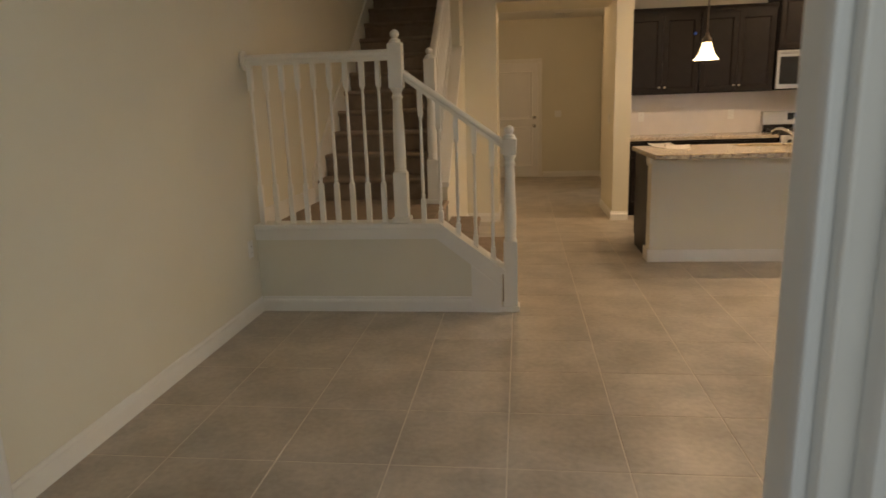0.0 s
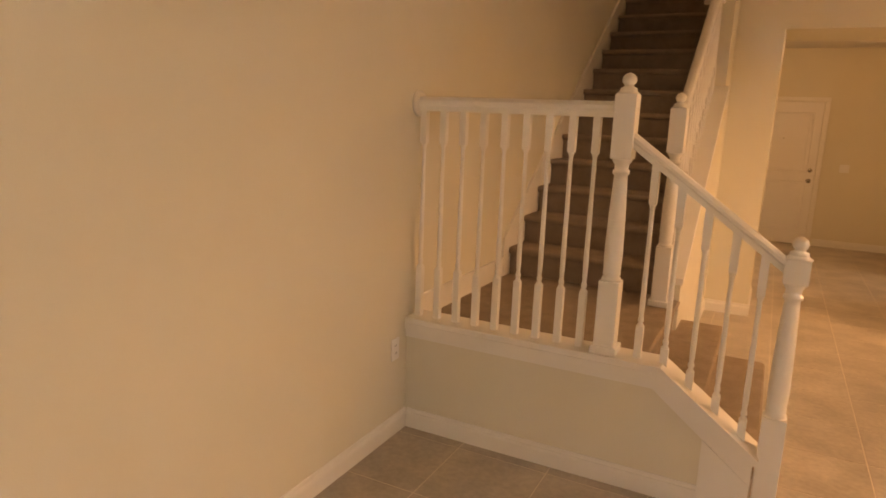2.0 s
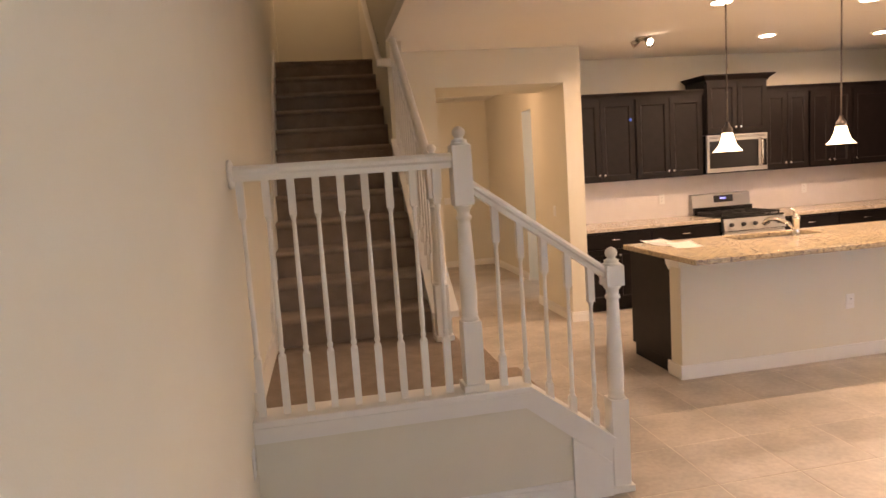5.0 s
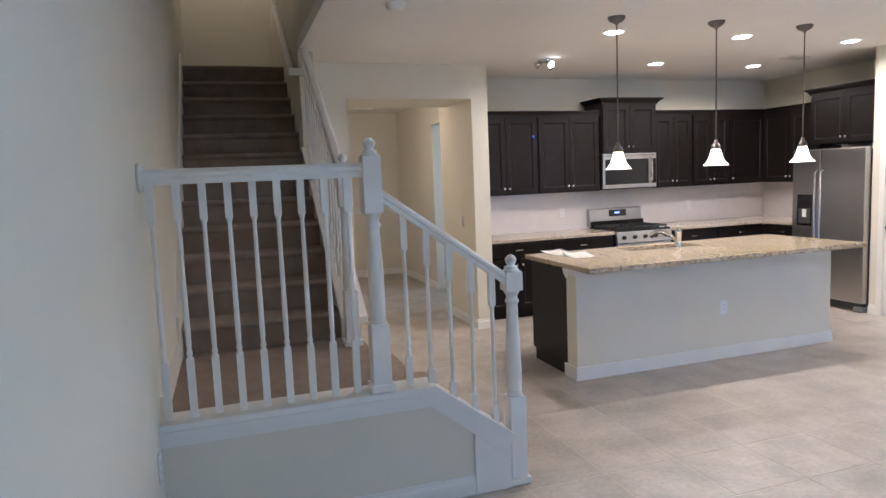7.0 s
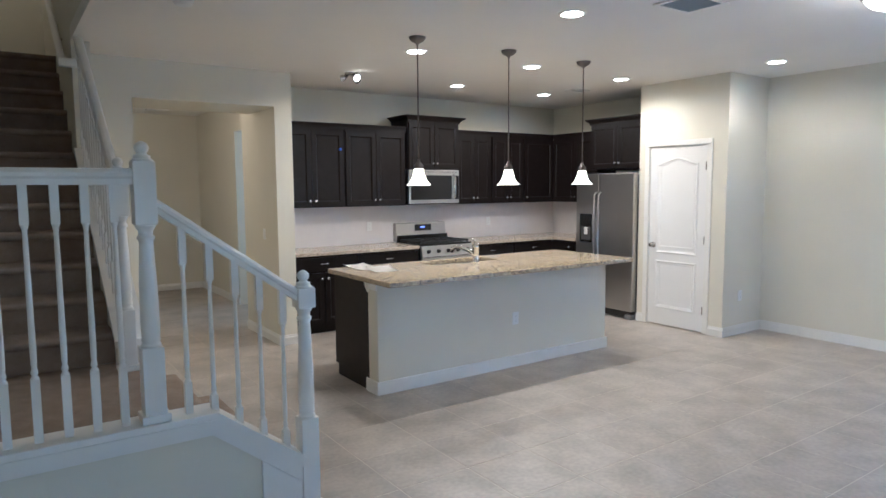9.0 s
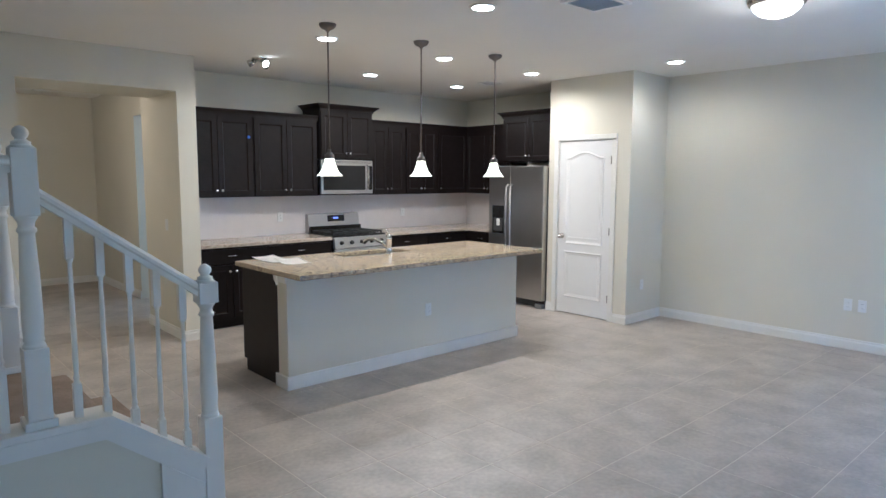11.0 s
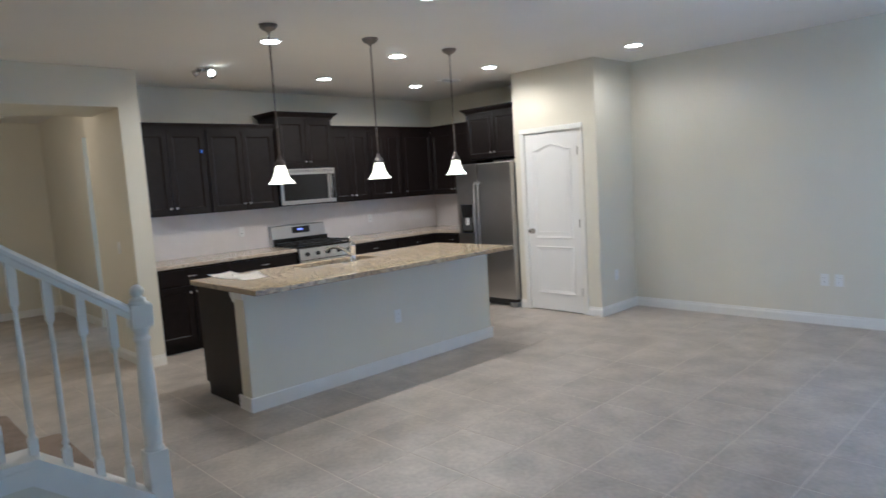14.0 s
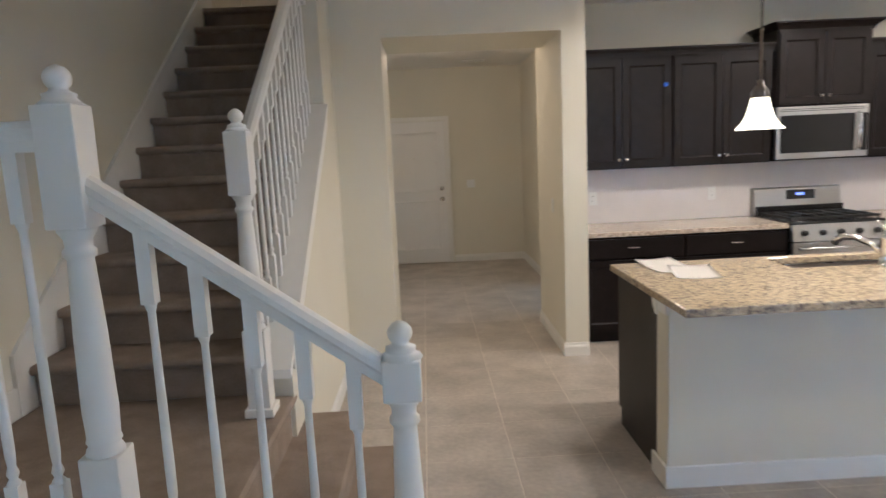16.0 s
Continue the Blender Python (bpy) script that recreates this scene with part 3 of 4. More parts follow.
# ---------------- patio door and blinds ----------------
pd = tagged(thing("door_patio", 1.525, -3.26, 0, "open patio doorway with a white painted frame", "door"), kind="structure")
part("door_frame", boxes((-0.68, -0.66, -0.07, 0.10, 0, 2.12), (0.625, 0.68, -0.07, 0.10, 0, 2.12), (-0.66, 0.625, -0.07, 0.10, 2.065, 2.12), bevel=0.006), M_TRIM, pd)
part("brick_mould", boxes((-0.76, -0.675, -0.12, -0.071, 0, 2.14), (0.66, 0.74, -0.12, -0.071, 0, 2.14), (-0.675, 0.66, -0.12, -0.071, 2.085, 2.14), bevel=0.012), M_TRIM, pd, "white moulded outer frame")
part("weather_strip", boxes((0.604, 0.6245, -0.045, -0.015, 0.02, 2.06), bevel=0.006), M_PLASTIC, pd, "white vinyl weather strip")
part("threshold", boxes((-0.659, 0.603, -0.07, 0.08, 0.001, 0.018), bevel=0.004), M_NICKEL, pd)
win = tagged(thing("window_1", 5.2, -3.26, 0, "wide white framed sliding glass door behind blinds", "window"), kind="structure")
for k in range(3):
    xa = -1.7 + k * 3.4 / 3
    xb = xa + 3.4 / 3
    fr = part("window_frame", boxes((xa, xa + 0.06, -0.05, 0.01, 0, 2.2), (xb - 0.06, xb, -0.05, 0.01, 0, 2.2), (xa + 0.06, xb - 0.06, -0.05, 0.01, 0, 0.08), (xa + 0.06, xb - 0.06, -0.05, 0.01, 2.13, 2.2)), M_PLASTIC, win)
    g = part("pane", boxes((xa + 0.06, xb - 0.06, -0.025, -0.019, 0.08, 2.13)), M_GLASS, fr)
    g.visible_shadow = False
bl = thing("vertical_blinds", 5.15, -3.0, 0.03, "closed white vertical blinds over the glass door", "blinds")
part("headrail", boxes((-1.8, 2.1, -0.17, 0.055, 2.15, 2.25), bevel=0.006), M_PLASTIC, bl, "white valance")
vb = bmesh.new()
for i in range(6):
    u0, u1 = -0.0445 + 0.089 * i / 6, -0.0445 + 0.089 * (i + 1) / 6
    f0, f1 = 0.006 * (1 - (u0 / 0.0445) ** 2), 0.006 * (1 - (u1 / 0.0445) ** 2)
    v = [vb.verts.new(p) for p in ((u0, f0, 0), (u1, f1, 0), (u1, f1, 2.15), (u0, f0, 2.15))]
    vb.faces.new(v)
bmesh.ops.remove_doubles(vb, verts=vb.verts, dist=1e-5)
ex = bmesh.ops.solidify(vb, geom=vb.faces[:], thickness=0.0015)
vane = mesh_of("vane", vb, M_VANE)
for k in range(47):
    shared("vane", vane, bl, -1.74 + 0.081 * k, 0, 0, turn=5)

# ---------------- kitchen ----------------
def shaker(bm, x0, x1, z0, z1, y, frame_w=0.055, t=0.02):
    box(bm, x0, x0 + frame_w, y - t, y, z0, z1)
    box(bm, x1 - frame_w, x1, y - t, y, z0, z1)
    box(bm, x0 + frame_w, x1 - frame_w, y - t, y, z1 - frame_w, z1)
    box(bm, x0 + frame_w, x1 - frame_w, y - t, y, z0, z0 + frame_w)
    # bevelled inner edge and recessed panel
    i = 0.012
    o = [(x0 + frame_w, z0 + frame_w), (x1 - frame_w, z0 + frame_w), (x1 - frame_w, z1 - frame_w), (x0 + frame_w, z1 - frame_w)]
    q = [(x0 + frame_w + i, z0 + frame_w + i), (x1 - frame_w - i, z0 + frame_w + i), (x1 - frame_w - i, z1 - frame_w - i), (x0 + frame_w + i, z1 - frame_w - i)]
    a = [bm.verts.new((p[0], y - t, p[1])) for p in o]
    b = [bm.verts.new((p[0], y - t + 0.011, p[1])) for p in q]
    for k in range(4):
        bm.faces.new((a[k], a[(k + 1) % 4], b[(k + 1) % 4], b[k]))
    bm.faces.new(b)
    return bm


def knob(parent, x, y, z):
    bm = bmesh.new()
    lathe(bm, 0, 0, [(0.009, 0), (0.006, 0.004), (0.006, 0.014), (0.014, 0.018), (0.016, 0.024), (0.011, 0.030), (0.001, 0.031)], 14)
    bmesh.ops.rotate(bm, verts=bm.verts, cent=(0, 0, 0), matrix=Matrix.Rotation(radians(90), 3, "X"))
    part("knob", bm, M_CHROME, parent, "small chrome knob").location = (x, y, z)


def pull(parent, x, y, z):
    part("pull", tube(bmesh.new(), ((x - 0.05, y, z), (x - 0.045, y - 0.022, z), (x - 0.02, y - 0.028, z), (x + 0.02, y - 0.028, z), (x + 0.045, y - 0.022, z), (x + 0.05, y, z)), 0.0055, 8), M_CHROME, parent, "slim chrome drawer pull")


def upper(x, y, z0, z1, w, dep, doors, turn=0, crown=0.0, rail_side=True, label="dark espresso wall cabinet with shaker doors"):
    """Wall cabinet; (x, y) is the middle of its back at the wall, z0 its underside."""
    c = thing("wall_cabinet", x, y, z0, label, "cabinet", "dark kitchen wall cabinets", turn)
    h = z1 - z0
    part("body", boxes((-w / 2, w / 2, -dep, -0.001, 0, h), bevel=0.002), M_CAB, c)
    if crown:
        bm = bmesh.new()
        o = crown
        for (e0, za), (e1, zb) in (((0.006, h - 0.012), (0.006, h + 0.006)), ((0.006, h + 0.006), (o * 0.5, h + 0.03)), ((o * 0.5, h + 0.03), (o, h + 0.05)), ((o, h + 0.05), (o, h + 0.062))):
            lo = [bm.verts.new(p) for p in ((-w / 2 - e0, -dep - 0.022 - e0, za), (w / 2 + e0, -dep - 0.022 - e0, za), (w / 2 + e0, -0.002, za), (-w / 2 - e0, -0.002, za))]
            hi = [bm.verts.new(p) for p in ((-w / 2 - e1, -dep - 0.022 - e1, zb), (w / 2 + e1, -dep - 0.022 - e1, zb), (w / 2 + e1, -0.002, zb), (-w / 2 - e1, -0.002, zb))]
            for k in range(4):
                bm.faces.new((lo[k], lo[(k + 1) % 4], hi[(k + 1) % 4], hi[k]))
            last = hi
        bm.faces.new(last)
        bmesh.ops.remove_doubles(bm, verts=bm.verts, dist=1e-5)
        part("crown_moulding", bm, M_CAB, c)
    dw = w / doors
    for k in range(doors):
        x0, x1 = -w / 2 + k * dw + (0.012 if k == 0 else 0.003), -w / 2 + (k + 1) * dw - (0.012 if k == doors - 1 else 0.003)
        d = part("cabinet_door", shaker(bmesh.new(), x0, x1, 0.012, h - 0.02, -dep - 0.0015), M_CAB, c)
        kx = (x1 - 0.028) if k % 2 == 0 else (x0 + 0.028)
        if doors == 1:
            kx = x0 + 0.028
        knob(d, kx, -dep - 0.0215, 0.075)
    return c


def base_unit(x, y, w, dep, doors, turn=0, drawers=1):
    c = thing("base_cabinet", x, y, 0, "dark espresso base cabinet with a drawer row", "cabinet", "dark kitchen base cabinets", turn)
    part("body", boxes((-w / 2, w / 2, -dep, -0.001, 0.10, 0.873)), M_CAB, c)
    part("toe_kick", boxes((-w / 2, w / 2, -dep + 0.07, -0.01, 0.002, 0.0995)), M_CAB, c)
    dw = w / drawers
    for k in range(drawers):
        x0, x1 = -w / 2 + k * dw + 0.008, -w / 2 + (k + 1) * dw - 0.008
        d = part("drawer", boxes((x0, x1, -dep - 0.0215, -dep - 0.0015, 0.70, 0.855), bevel=0.004), M_CAB, c)
        pull(d, (x0 + x1) / 2, -dep - 0.0215, 0.785)
    dw = w / doors
    for k in range(doors):
        x0, x1 = -w / 2 + k * dw + 0.008, -w / 2 + (k + 1) * dw - 0.008
        d = part("cabinet_door", shaker(bmesh.new(), x0, x1, 0.115, 0.685, -dep - 0.0015), M_CAB, c)
        knob(d, (x1 - 0.028) if k % 2 == 0 else (x0 + 0.028), -dep - 0.0215, 0.62)
    return c


RX = 5.025                                   # middle of the range
RL, RR = RX - 0.385, RX + 0.385
UB, UT = 1.39, 2.28
first_w = (RL - 2.995) / 2
for k in range(2):
    upper(2.995 + first_w * (k + 0.5), KIT, UB, UT, first_w - 0.002, 0.33, 2, crown=0.018)
sticker = thing("sticker", 2.995 + first_w * 0.93, KIT - 0.3545, 2.05, "small round blue sticker on a cabinet door", "sticker")
bm = bmesh.new()
lathe(bm, 0, 0, [(0.018, 0), (0.018, 0.0012), (0.001, 0.0013)], 16)
bmesh.ops.rotate(bm, verts=bm.verts, cent=(0, 0, 0), matrix=Matrix.Rotation(radians(90), 3, "X"))
part("disc", bm, M_BLUE, sticker)
upper(RX, KIT, 1.83, 2.42, 0.766, 0.385, 2, crown=0.06, label="taller dark espresso cabinet above the microwave")
rest = (7.14 - RR) / 3
for k in range(3):
    upper(RR + 0.002 + rest * (k + 0.5), KIT, UB, UT, rest - 0.003, 0.33, 2 if k < 2 else 1, crown=0.018)
upper(EAST, 3.43, UB, UT, 0.87, 0.33, 2, turn=-90, crown=0.018)
upper(EAST, 2.48, 1.82, 2.40, 0.90, 0.56, 2, turn=-90, crown=0.05, label="deep dark espresso cabinet above the fridge")

for k in range(2):
    base_unit(2.995 + first_w * (k + 0.5), KIT, first_w - 0.002, 0.61, 2)
rest = (6.86 - RR) / 2
for k in range(2):
    base_unit(RR + 0.004 + rest * (k + 0.5), KIT, rest - 0.004, 0.61, 2)
base_unit(EAST, 3.26, 0.62, 0.61, 2, turn=-90)
for nm, b in (("countertop", (2.995, RL - 0.004, KIT - 0.65, KIT - 0.008, 0.874, 0.912)), ("countertop", (RR + 0.004, EAST - 0.001, KIT - 0.65, KIT - 0.008, 0.874, 0.912))):
    ct = thing(nm, (b[0] + b[1]) / 2, KIT - 0.3, 0.874, "speckled tan granite countertop along the wall", "countertop")
    bm = boxes(b, bevel=0.006)
    if b[0] > 5:
        box(bm, 6.82, EAST - 0.001, 2.94, KIT - 0.651, 0.874, 0.912, bevel=0.006)
    bmesh.ops.translate(bm, verts=bm.verts, vec=(-(b[0] + b[1]) / 2, -KIT + 0.3, -0.874))
    part("slab", bm, M_GRANITE2, ct)

# range
rg = thing("gas_range", RX, KIT - 0.01, 0, "stainless steel gas range with black cooktop", "range")
part("body", boxes((-0.38, 0.38, -0.64, 0, 0.08, 0.90), bevel=0.004), M_BLACK, rg)
part("foot_panel", boxes((-0.37, 0.37, -0.60, -0.05, 0.002, 0.079)), M_BLACK, rg)
part("cooktop", boxes((-0.381, 0.381, -0.65, -0.06, 0.901, 0.922), bevel=0.005), M_BLACK, rg)
od = part("oven_door", boxes((-0.375, 0.375, -0.675, -0.641, 0.26, 0.76), bevel=0.006), M_STEEL, rg)
part("oven_window", boxes((-0.27, 0.27, -0.679, -0.6755, 0.36, 0.64)), M_DARKGLASS, od)
part("oven_handle", tube(bmesh.new(), ((-0.32, -0.676, 0.715), (-0.315, -0.715, 0.715), (0.315, -0.715, 0.715), (0.32, -0.676, 0.715)), 0.011), M_STEEL, od)
part("drawer_front", boxes((-0.375, 0.375, -0.672, -0.641, 0.09, 0.25), bevel=0.005), M_STEEL, rg)
bm = bmesh.new()
prism(bm, [(-0.69, 0.77), (-0.641, 0.77), (-0.641, 0.90), (-0.665, 0.90)], "x", -0.379, 0.379)
cp = part("control_panel", bm, M_STEEL, rg)
for k in range(5):
    bm = bmesh.new()
    lathe(bm, 0, 0, [(0.024, 0), (0.024, 0.012), (0.019, 0.016), (0.018, 0.034), (0.001, 0.035)], 16)
    bmesh.ops.rotate(bm, verts=bm.verts, cent=(0, 0, 0), matrix=Matrix.Rotation(radians(80), 3, "X"))
    part("burner_knob", bm, M_IRON, cp).location = (-0.29 + 0.145 * k, -0.678, 0.835)
bm = bmesh.new()
prism(bm, [(-0.085, 0.93), (0.0, 0.93), (0.0, 1.155), (-0.045, 1.155), (-0.062, 1.145), (-0.075, 1.02)], "x", -0.378, 0.378)
bg = part("backguard", bm, M_STEEL, rg, "stainless backguard with a black display")
bm = bmesh.new()
prism(bm, [(-0.0795, 1.05), (-0.0735, 1.055), (-0.068, 1.125), (-0.0715, 1.13)], "x", -0.10, 0.15)
dp = part("display_panel", bm, M_BLACK, bg)
part("clock_digits", boxes((-0.02, 0.05, -0.0805, -0.0765, 1.085, 1.105)), M_DISPLAY, dp, "glowing blue clock bar")
part("vent_strip", boxes((-0.378, 0.378, -0.12, -0.0855, 0.923, 1.0)), M_BLACK, rg)
for k in range(3):
    bm = bmesh.new()
    x0 = -0.36 + 0.243 * k
    for yy in (-0.60, -0.37, -0.15):
        box(bm, x0, x0 + 0.234, yy - 0.008, yy + 0.008, 0.936, 0.956)
    for xx in (x0 + 0.008, x0 + 0.117, x0 + 0.226):
        box(bm, xx - 0.008, xx + 0.008, -0.61, -0.14, 0.934, 0.954)
        for yy in (-0.60, -0.15):
            box(bm, xx - 0.007, xx + 0.007, yy - 0.007, yy + 0.007, 0.9225, 0.936)
    part("grate", bm, M_IRON, rg)

# microwave
mw = thing("microwave", RX, KIT - 0.002, 1.395, "stainless over-the-range microwave with dark glass", "microwave")
part("body", boxes((-0.378, 0.378, -0.37, -0.001, 0, 0.43), bevel=0.003), M_BLACK, mw)
fp = part("front_panel", boxes((-0.378, 0.378, -0.40, -0.371, 0.012, 0.43), bevel=0.006), M_STEEL, mw)
part("window_glass", boxes((-0.348, 0.262, -0.404, -0.4005, 0.06, 0.362), bevel=0.001), M_DARKGLASS, fp)
part("keypad", boxes((0.315, 0.368, -0.404, -0.4005, 0.06, 0.36)), M_DARKGLASS, fp)
part("door_handle", tube(bmesh.new(), ((0.285, -0.401, 0.37), (0.285, -0.438, 0.345), (0.282, -0.448, 0.22), (0.285, -0.438, 0.09), (0.285, -0.401, 0.065)), (0.012, 0.014, 0.017, 0.014, 0.012), 12), M_CHROME, fp, "bowed chrome handle")
for k in range(2):
    part("vent_slot", boxes((-0.35, 0.35, -0.4025, -0.4005, 0.392 + 0.014 * k, 0.397 + 0.014 * k)), M_SLOT, fp)

# fridge
fg = thing("refrigerator", EAST - 0.03, 2.485, 0, "stainless side-by-side refrigerator with water dispenser", "refrigerator", turn=-90)
part("body", boxes((-0.452, 0.452, -0.70, 0, 0.03, 1.745), bevel=0.004), mat("grey_cabinet_paint", (0.10, 0.10, 0.105), 0.45), fg)
for nm, xa, xb in (("freezer_door", -0.455, -0.085), ("fridge_door", -0.077, 0.455)):
    d = part(nm, boxes((xa, xb, -0.785, -0.705, 0.10, 1.765), bevel=0.012), M_STEEL, fg)
    hx = -0.115 if nm == "freezer_door" else -0.045
    part("door_handle", tube(bmesh.new(), ((hx, -0.786, 1.53), (hx, -0.83, 1.50), (hx, -0.842, 1.1), (hx, -0.83, 0.62), (hx, -0.786, 0.59)), 0.013, 10), M_STEEL, d)
    if nm == "freezer_door":
        dsp = part("dispenser", boxes((-0.385, -0.175, -0.790, -0.7855, 0.90, 1.26), bevel=0.002), M_BLACK, d)
        part("dispenser_recess", boxes((-0.36, -0.20, -0.7925, -0.7905, 0.93, 1.10)), M_SLOT, dsp)
        part("paddle", boxes((-0.30, -0.25, -0.803, -0.793, 1.00, 1.09), bevel=0.003), M_PLASTIC, dsp)
part("kick_grille", boxes((-0.44, 0.44, -0.72, -0.66, 0.012, 0.095), bevel=0.004), M_SLOT, fg)
for xx in (-0.40, 0.40):
    part("hinge_foot", boxes((xx - 0.05, xx + 0.05, -0.78, -0.70, 0.002, 0.06), bevel=0.006), mat("grey_plastic", (0.2, 0.2, 0.2), 0.5), fg)

# splash tile between counter and cabinets
structure("trim_backsplash", boxes((2.992, EAST - 0.009, KIT - 0.007, KIT - 0.0005, 0.913, 1.39), (EAST - 0.0075, EAST - 0.0005, 2.94, KIT - 0.008, 0.913, 1.39)), M_SPLASH, "glossy white backsplash behind the counter", "backsplash")

# island
isl = thing("kitchen_island", 4.11, 1.78, 0, "kitchen island with pale wall front and dark cabinets", "kitchen island")


def isl_part(name, bm, m, label=""):
    bmesh.ops.translate(bm, verts=bm.verts, vec=(-4.11, -1.78, 0))
    return part(name, bm, m, isl, label)


IX0, IX1 = 2.848, 5.438
isl_part("front_wall", boxes((IX0, IX1, 1.368, 1.518, 0, 0.873), bevel=0.006), M_WALL, "pale painted half wall")
isl_part("cabinet_box", boxes((IX0 + 0.02, IX1 - 0.02, 1.519, 2.13, 0.10, 0.873)), M_CAB, "dark espresso cabinet sides")
isl_part("toe_kick", boxes((IX0 + 0.03, IX1 - 0.03, 1.519, 2.09, 0.002, 0.0995)), M_CAB)
isl_part("end_panel", boxes((IX0 + 0.002, IX0 + 0.0195, 1.519, 2.13, 0.10, 0.873), (IX0 + 0.002, IX0 + 0.0195, 1.519, 2.08, 0.003, 0.0995)), M_CAB)
for k in range(4):
    w4 = (IX1 - IX0 - 0.06) / 4
    bm = bmesh.new()
    shaker(bm, -w4 / 2 + 0.006, w4 / 2 - 0.006, 0.12, 0.86, 0)
    bmesh.ops.rotate(bm, verts=bm.verts, cent=(0, 0, 0), matrix=Matrix.Rotation(radians(180), 3, "Z"))
    bmesh.ops.translate(bm, verts=bm.verts, vec=(IX0 + 0.03 + w4 * (k + 0.5), 2.1315, 0))
    isl_part("cabinet_door", bm, M_CAB)
bm = bmesh.new()
box(bm, IX0 - 0.016, IX1 + 0.016, 1.352, 1.3675, 0, 0.105, bevel=0.004)
box(bm, IX0 - 0.016, IX0 - 0.0005, 1.3675, 1.545, 0, 0.105, bevel=0.004)
box(bm, IX1 + 0.0005, IX1 + 0.016, 1.3675, 1.545, 0, 0.105, bevel=0.004)
isl_part("baseboard", bm, M_TRIM, "white moulded baseboard")
bm = bmesh.new()
prism(bm, [(1.50, 0.873), (1.50, 0.80), (1.515, 0.80), (1.525, 0.82), (1.545, 0.835), (1.555, 0.873)], "x", IX0 - 0.012, IX0 + 0.06)
box(bm, IX0 - 0.012, IX0 - 0.0005, 1.366, 1.487, 0.825, 0.873, bevel=0.003)
isl_part("corbel_trim", bm, M_TRIM)

CX0, CX1, CY0, CY1 = 2.825, 5.56, 1.129, 2.21
SX0, SX1, SY0, SY1 = 3.69, 4.45, 1.84, 2.14
ict = thing("island_countertop", 4.145, 1.70, 0.874, "polished tan speckled granite island countertop", "countertop")
bm = bmesh.new()
xs, ys = (CX0, SX0, SX1, CX1), (CY0, SY0, SY1, CY1)
grid = {}
for zi, z in enumerate((0.874, 0.915)):
    for i, x in enumerate(xs):
        for j, y in enumerate(ys):
            grid[i, j, zi] = bm.verts.new((x, y, z))
for i in range(3):
    for j in range(3):
        if (i, j) != (1, 1):
            for zi in (0, 1):
                q = [grid[i, j, zi], grid[i + 1, j, zi], grid[i + 1, j + 1, zi], grid[i, j + 1, zi]]
                bm.faces.new(q if zi else list(reversed(q)))
rim = [(i, 0) for i in range(3)] + [(3, j) for j in range(3)] + [(3 - i, 3) for i in range(3)] + [(0, 3 - j) for j in range(3)]
for k in range(12):
    a, b = rim[k], rim[(k + 1) % 12]
    bm.faces.new((grid[(*a, 0)], grid[(*b, 0)], grid[(*b, 1)], grid[(*a, 1)]))
inn = [(1, 1), (1, 2), (2, 2), (2, 1)]
for k in range(4):
    a, b = inn[k], inn[(k + 1) % 4]
    bm.faces.new((grid[(*a, 0)], grid[(*b, 0)], grid[(*b, 1)], grid[(*a, 1)]))
edge = [e for e in bm.edges if len(e.link_faces) == 2 and abs(e.link_faces[0].normal.dot(e.link_faces[1].normal)) < 0.5]
bm.normal_update()
edge = [e for e in bm.edges if len(e.link_faces) == 2 and abs(e.calc_face_angle(0)) > 1]
bmesh.ops.bevel(bm, geom=edge, offset=0.008, segments=3, affect="EDGES", profile=0.5)
bmesh.ops.translate(bm, verts=bm.verts, vec=(-4.145, -1.70, -0.874))
part("slab", bm, M_GRANITE, ict)

sk = thing("sink", 4.07, 1.99, 0.70, "undermounted double bowl stainless steel sink", "sink")
for xa, xb in ((SX0 - 0.008, 4.06), (4.08, SX1 + 0.008)):
    bm = bmesh.new()
    x0, x1, y0, y1, z0, z1 = xa - 4.07, xb - 4.07, SY0 - 0.008 - 1.99, SY1 + 0.008 - 1.99, 0.0, 0.172
    v = [bm.verts.new(p) for p in ((x0 + .02, y0 + .02, z0), (x1 - .02, y0 + .02, z0), (x1 - .02, y1 - .02, z0), (x0 + .02, y1 - .02, z0), (x0, y0, z1), (x1, y0, z1), (x1, y1, z1), (x0, y1, z1))]
    for f in ((0, 1, 2, 3), (0, 4, 5, 1), (1, 5, 6, 2), (2, 6, 7, 3), (3, 7, 4, 0)):
        bm.faces.new([v[i] for i in f])
    bmesh.ops.bevel(bm, geom=[e for e in bm.edges if len(e.link_faces) == 2], offset=0.018, segments=3, affect="EDGES")
    bmesh.ops.solidify(bm, geom=bm.faces[:], thickness=0.002)
    bw = part("bowl", bm, M_STEEL, sk)
    bm = bmesh.new()
    lathe(bm, (x0 + x1) / 2, (y0 + y1) / 2, [(0.045, 0.003), (0.045, 0.006), (0.03, 0.004), (0.001, 0.004)], 18)
    part("drain", bm, M_CHROME, bw)
part("divider", boxes((-0.012, 0.012, SY0 - 0.008 - 1.99, SY1 + 0.008 - 1.99, 0.12, 0.16), bevel=0.005), M_STEEL, sk)

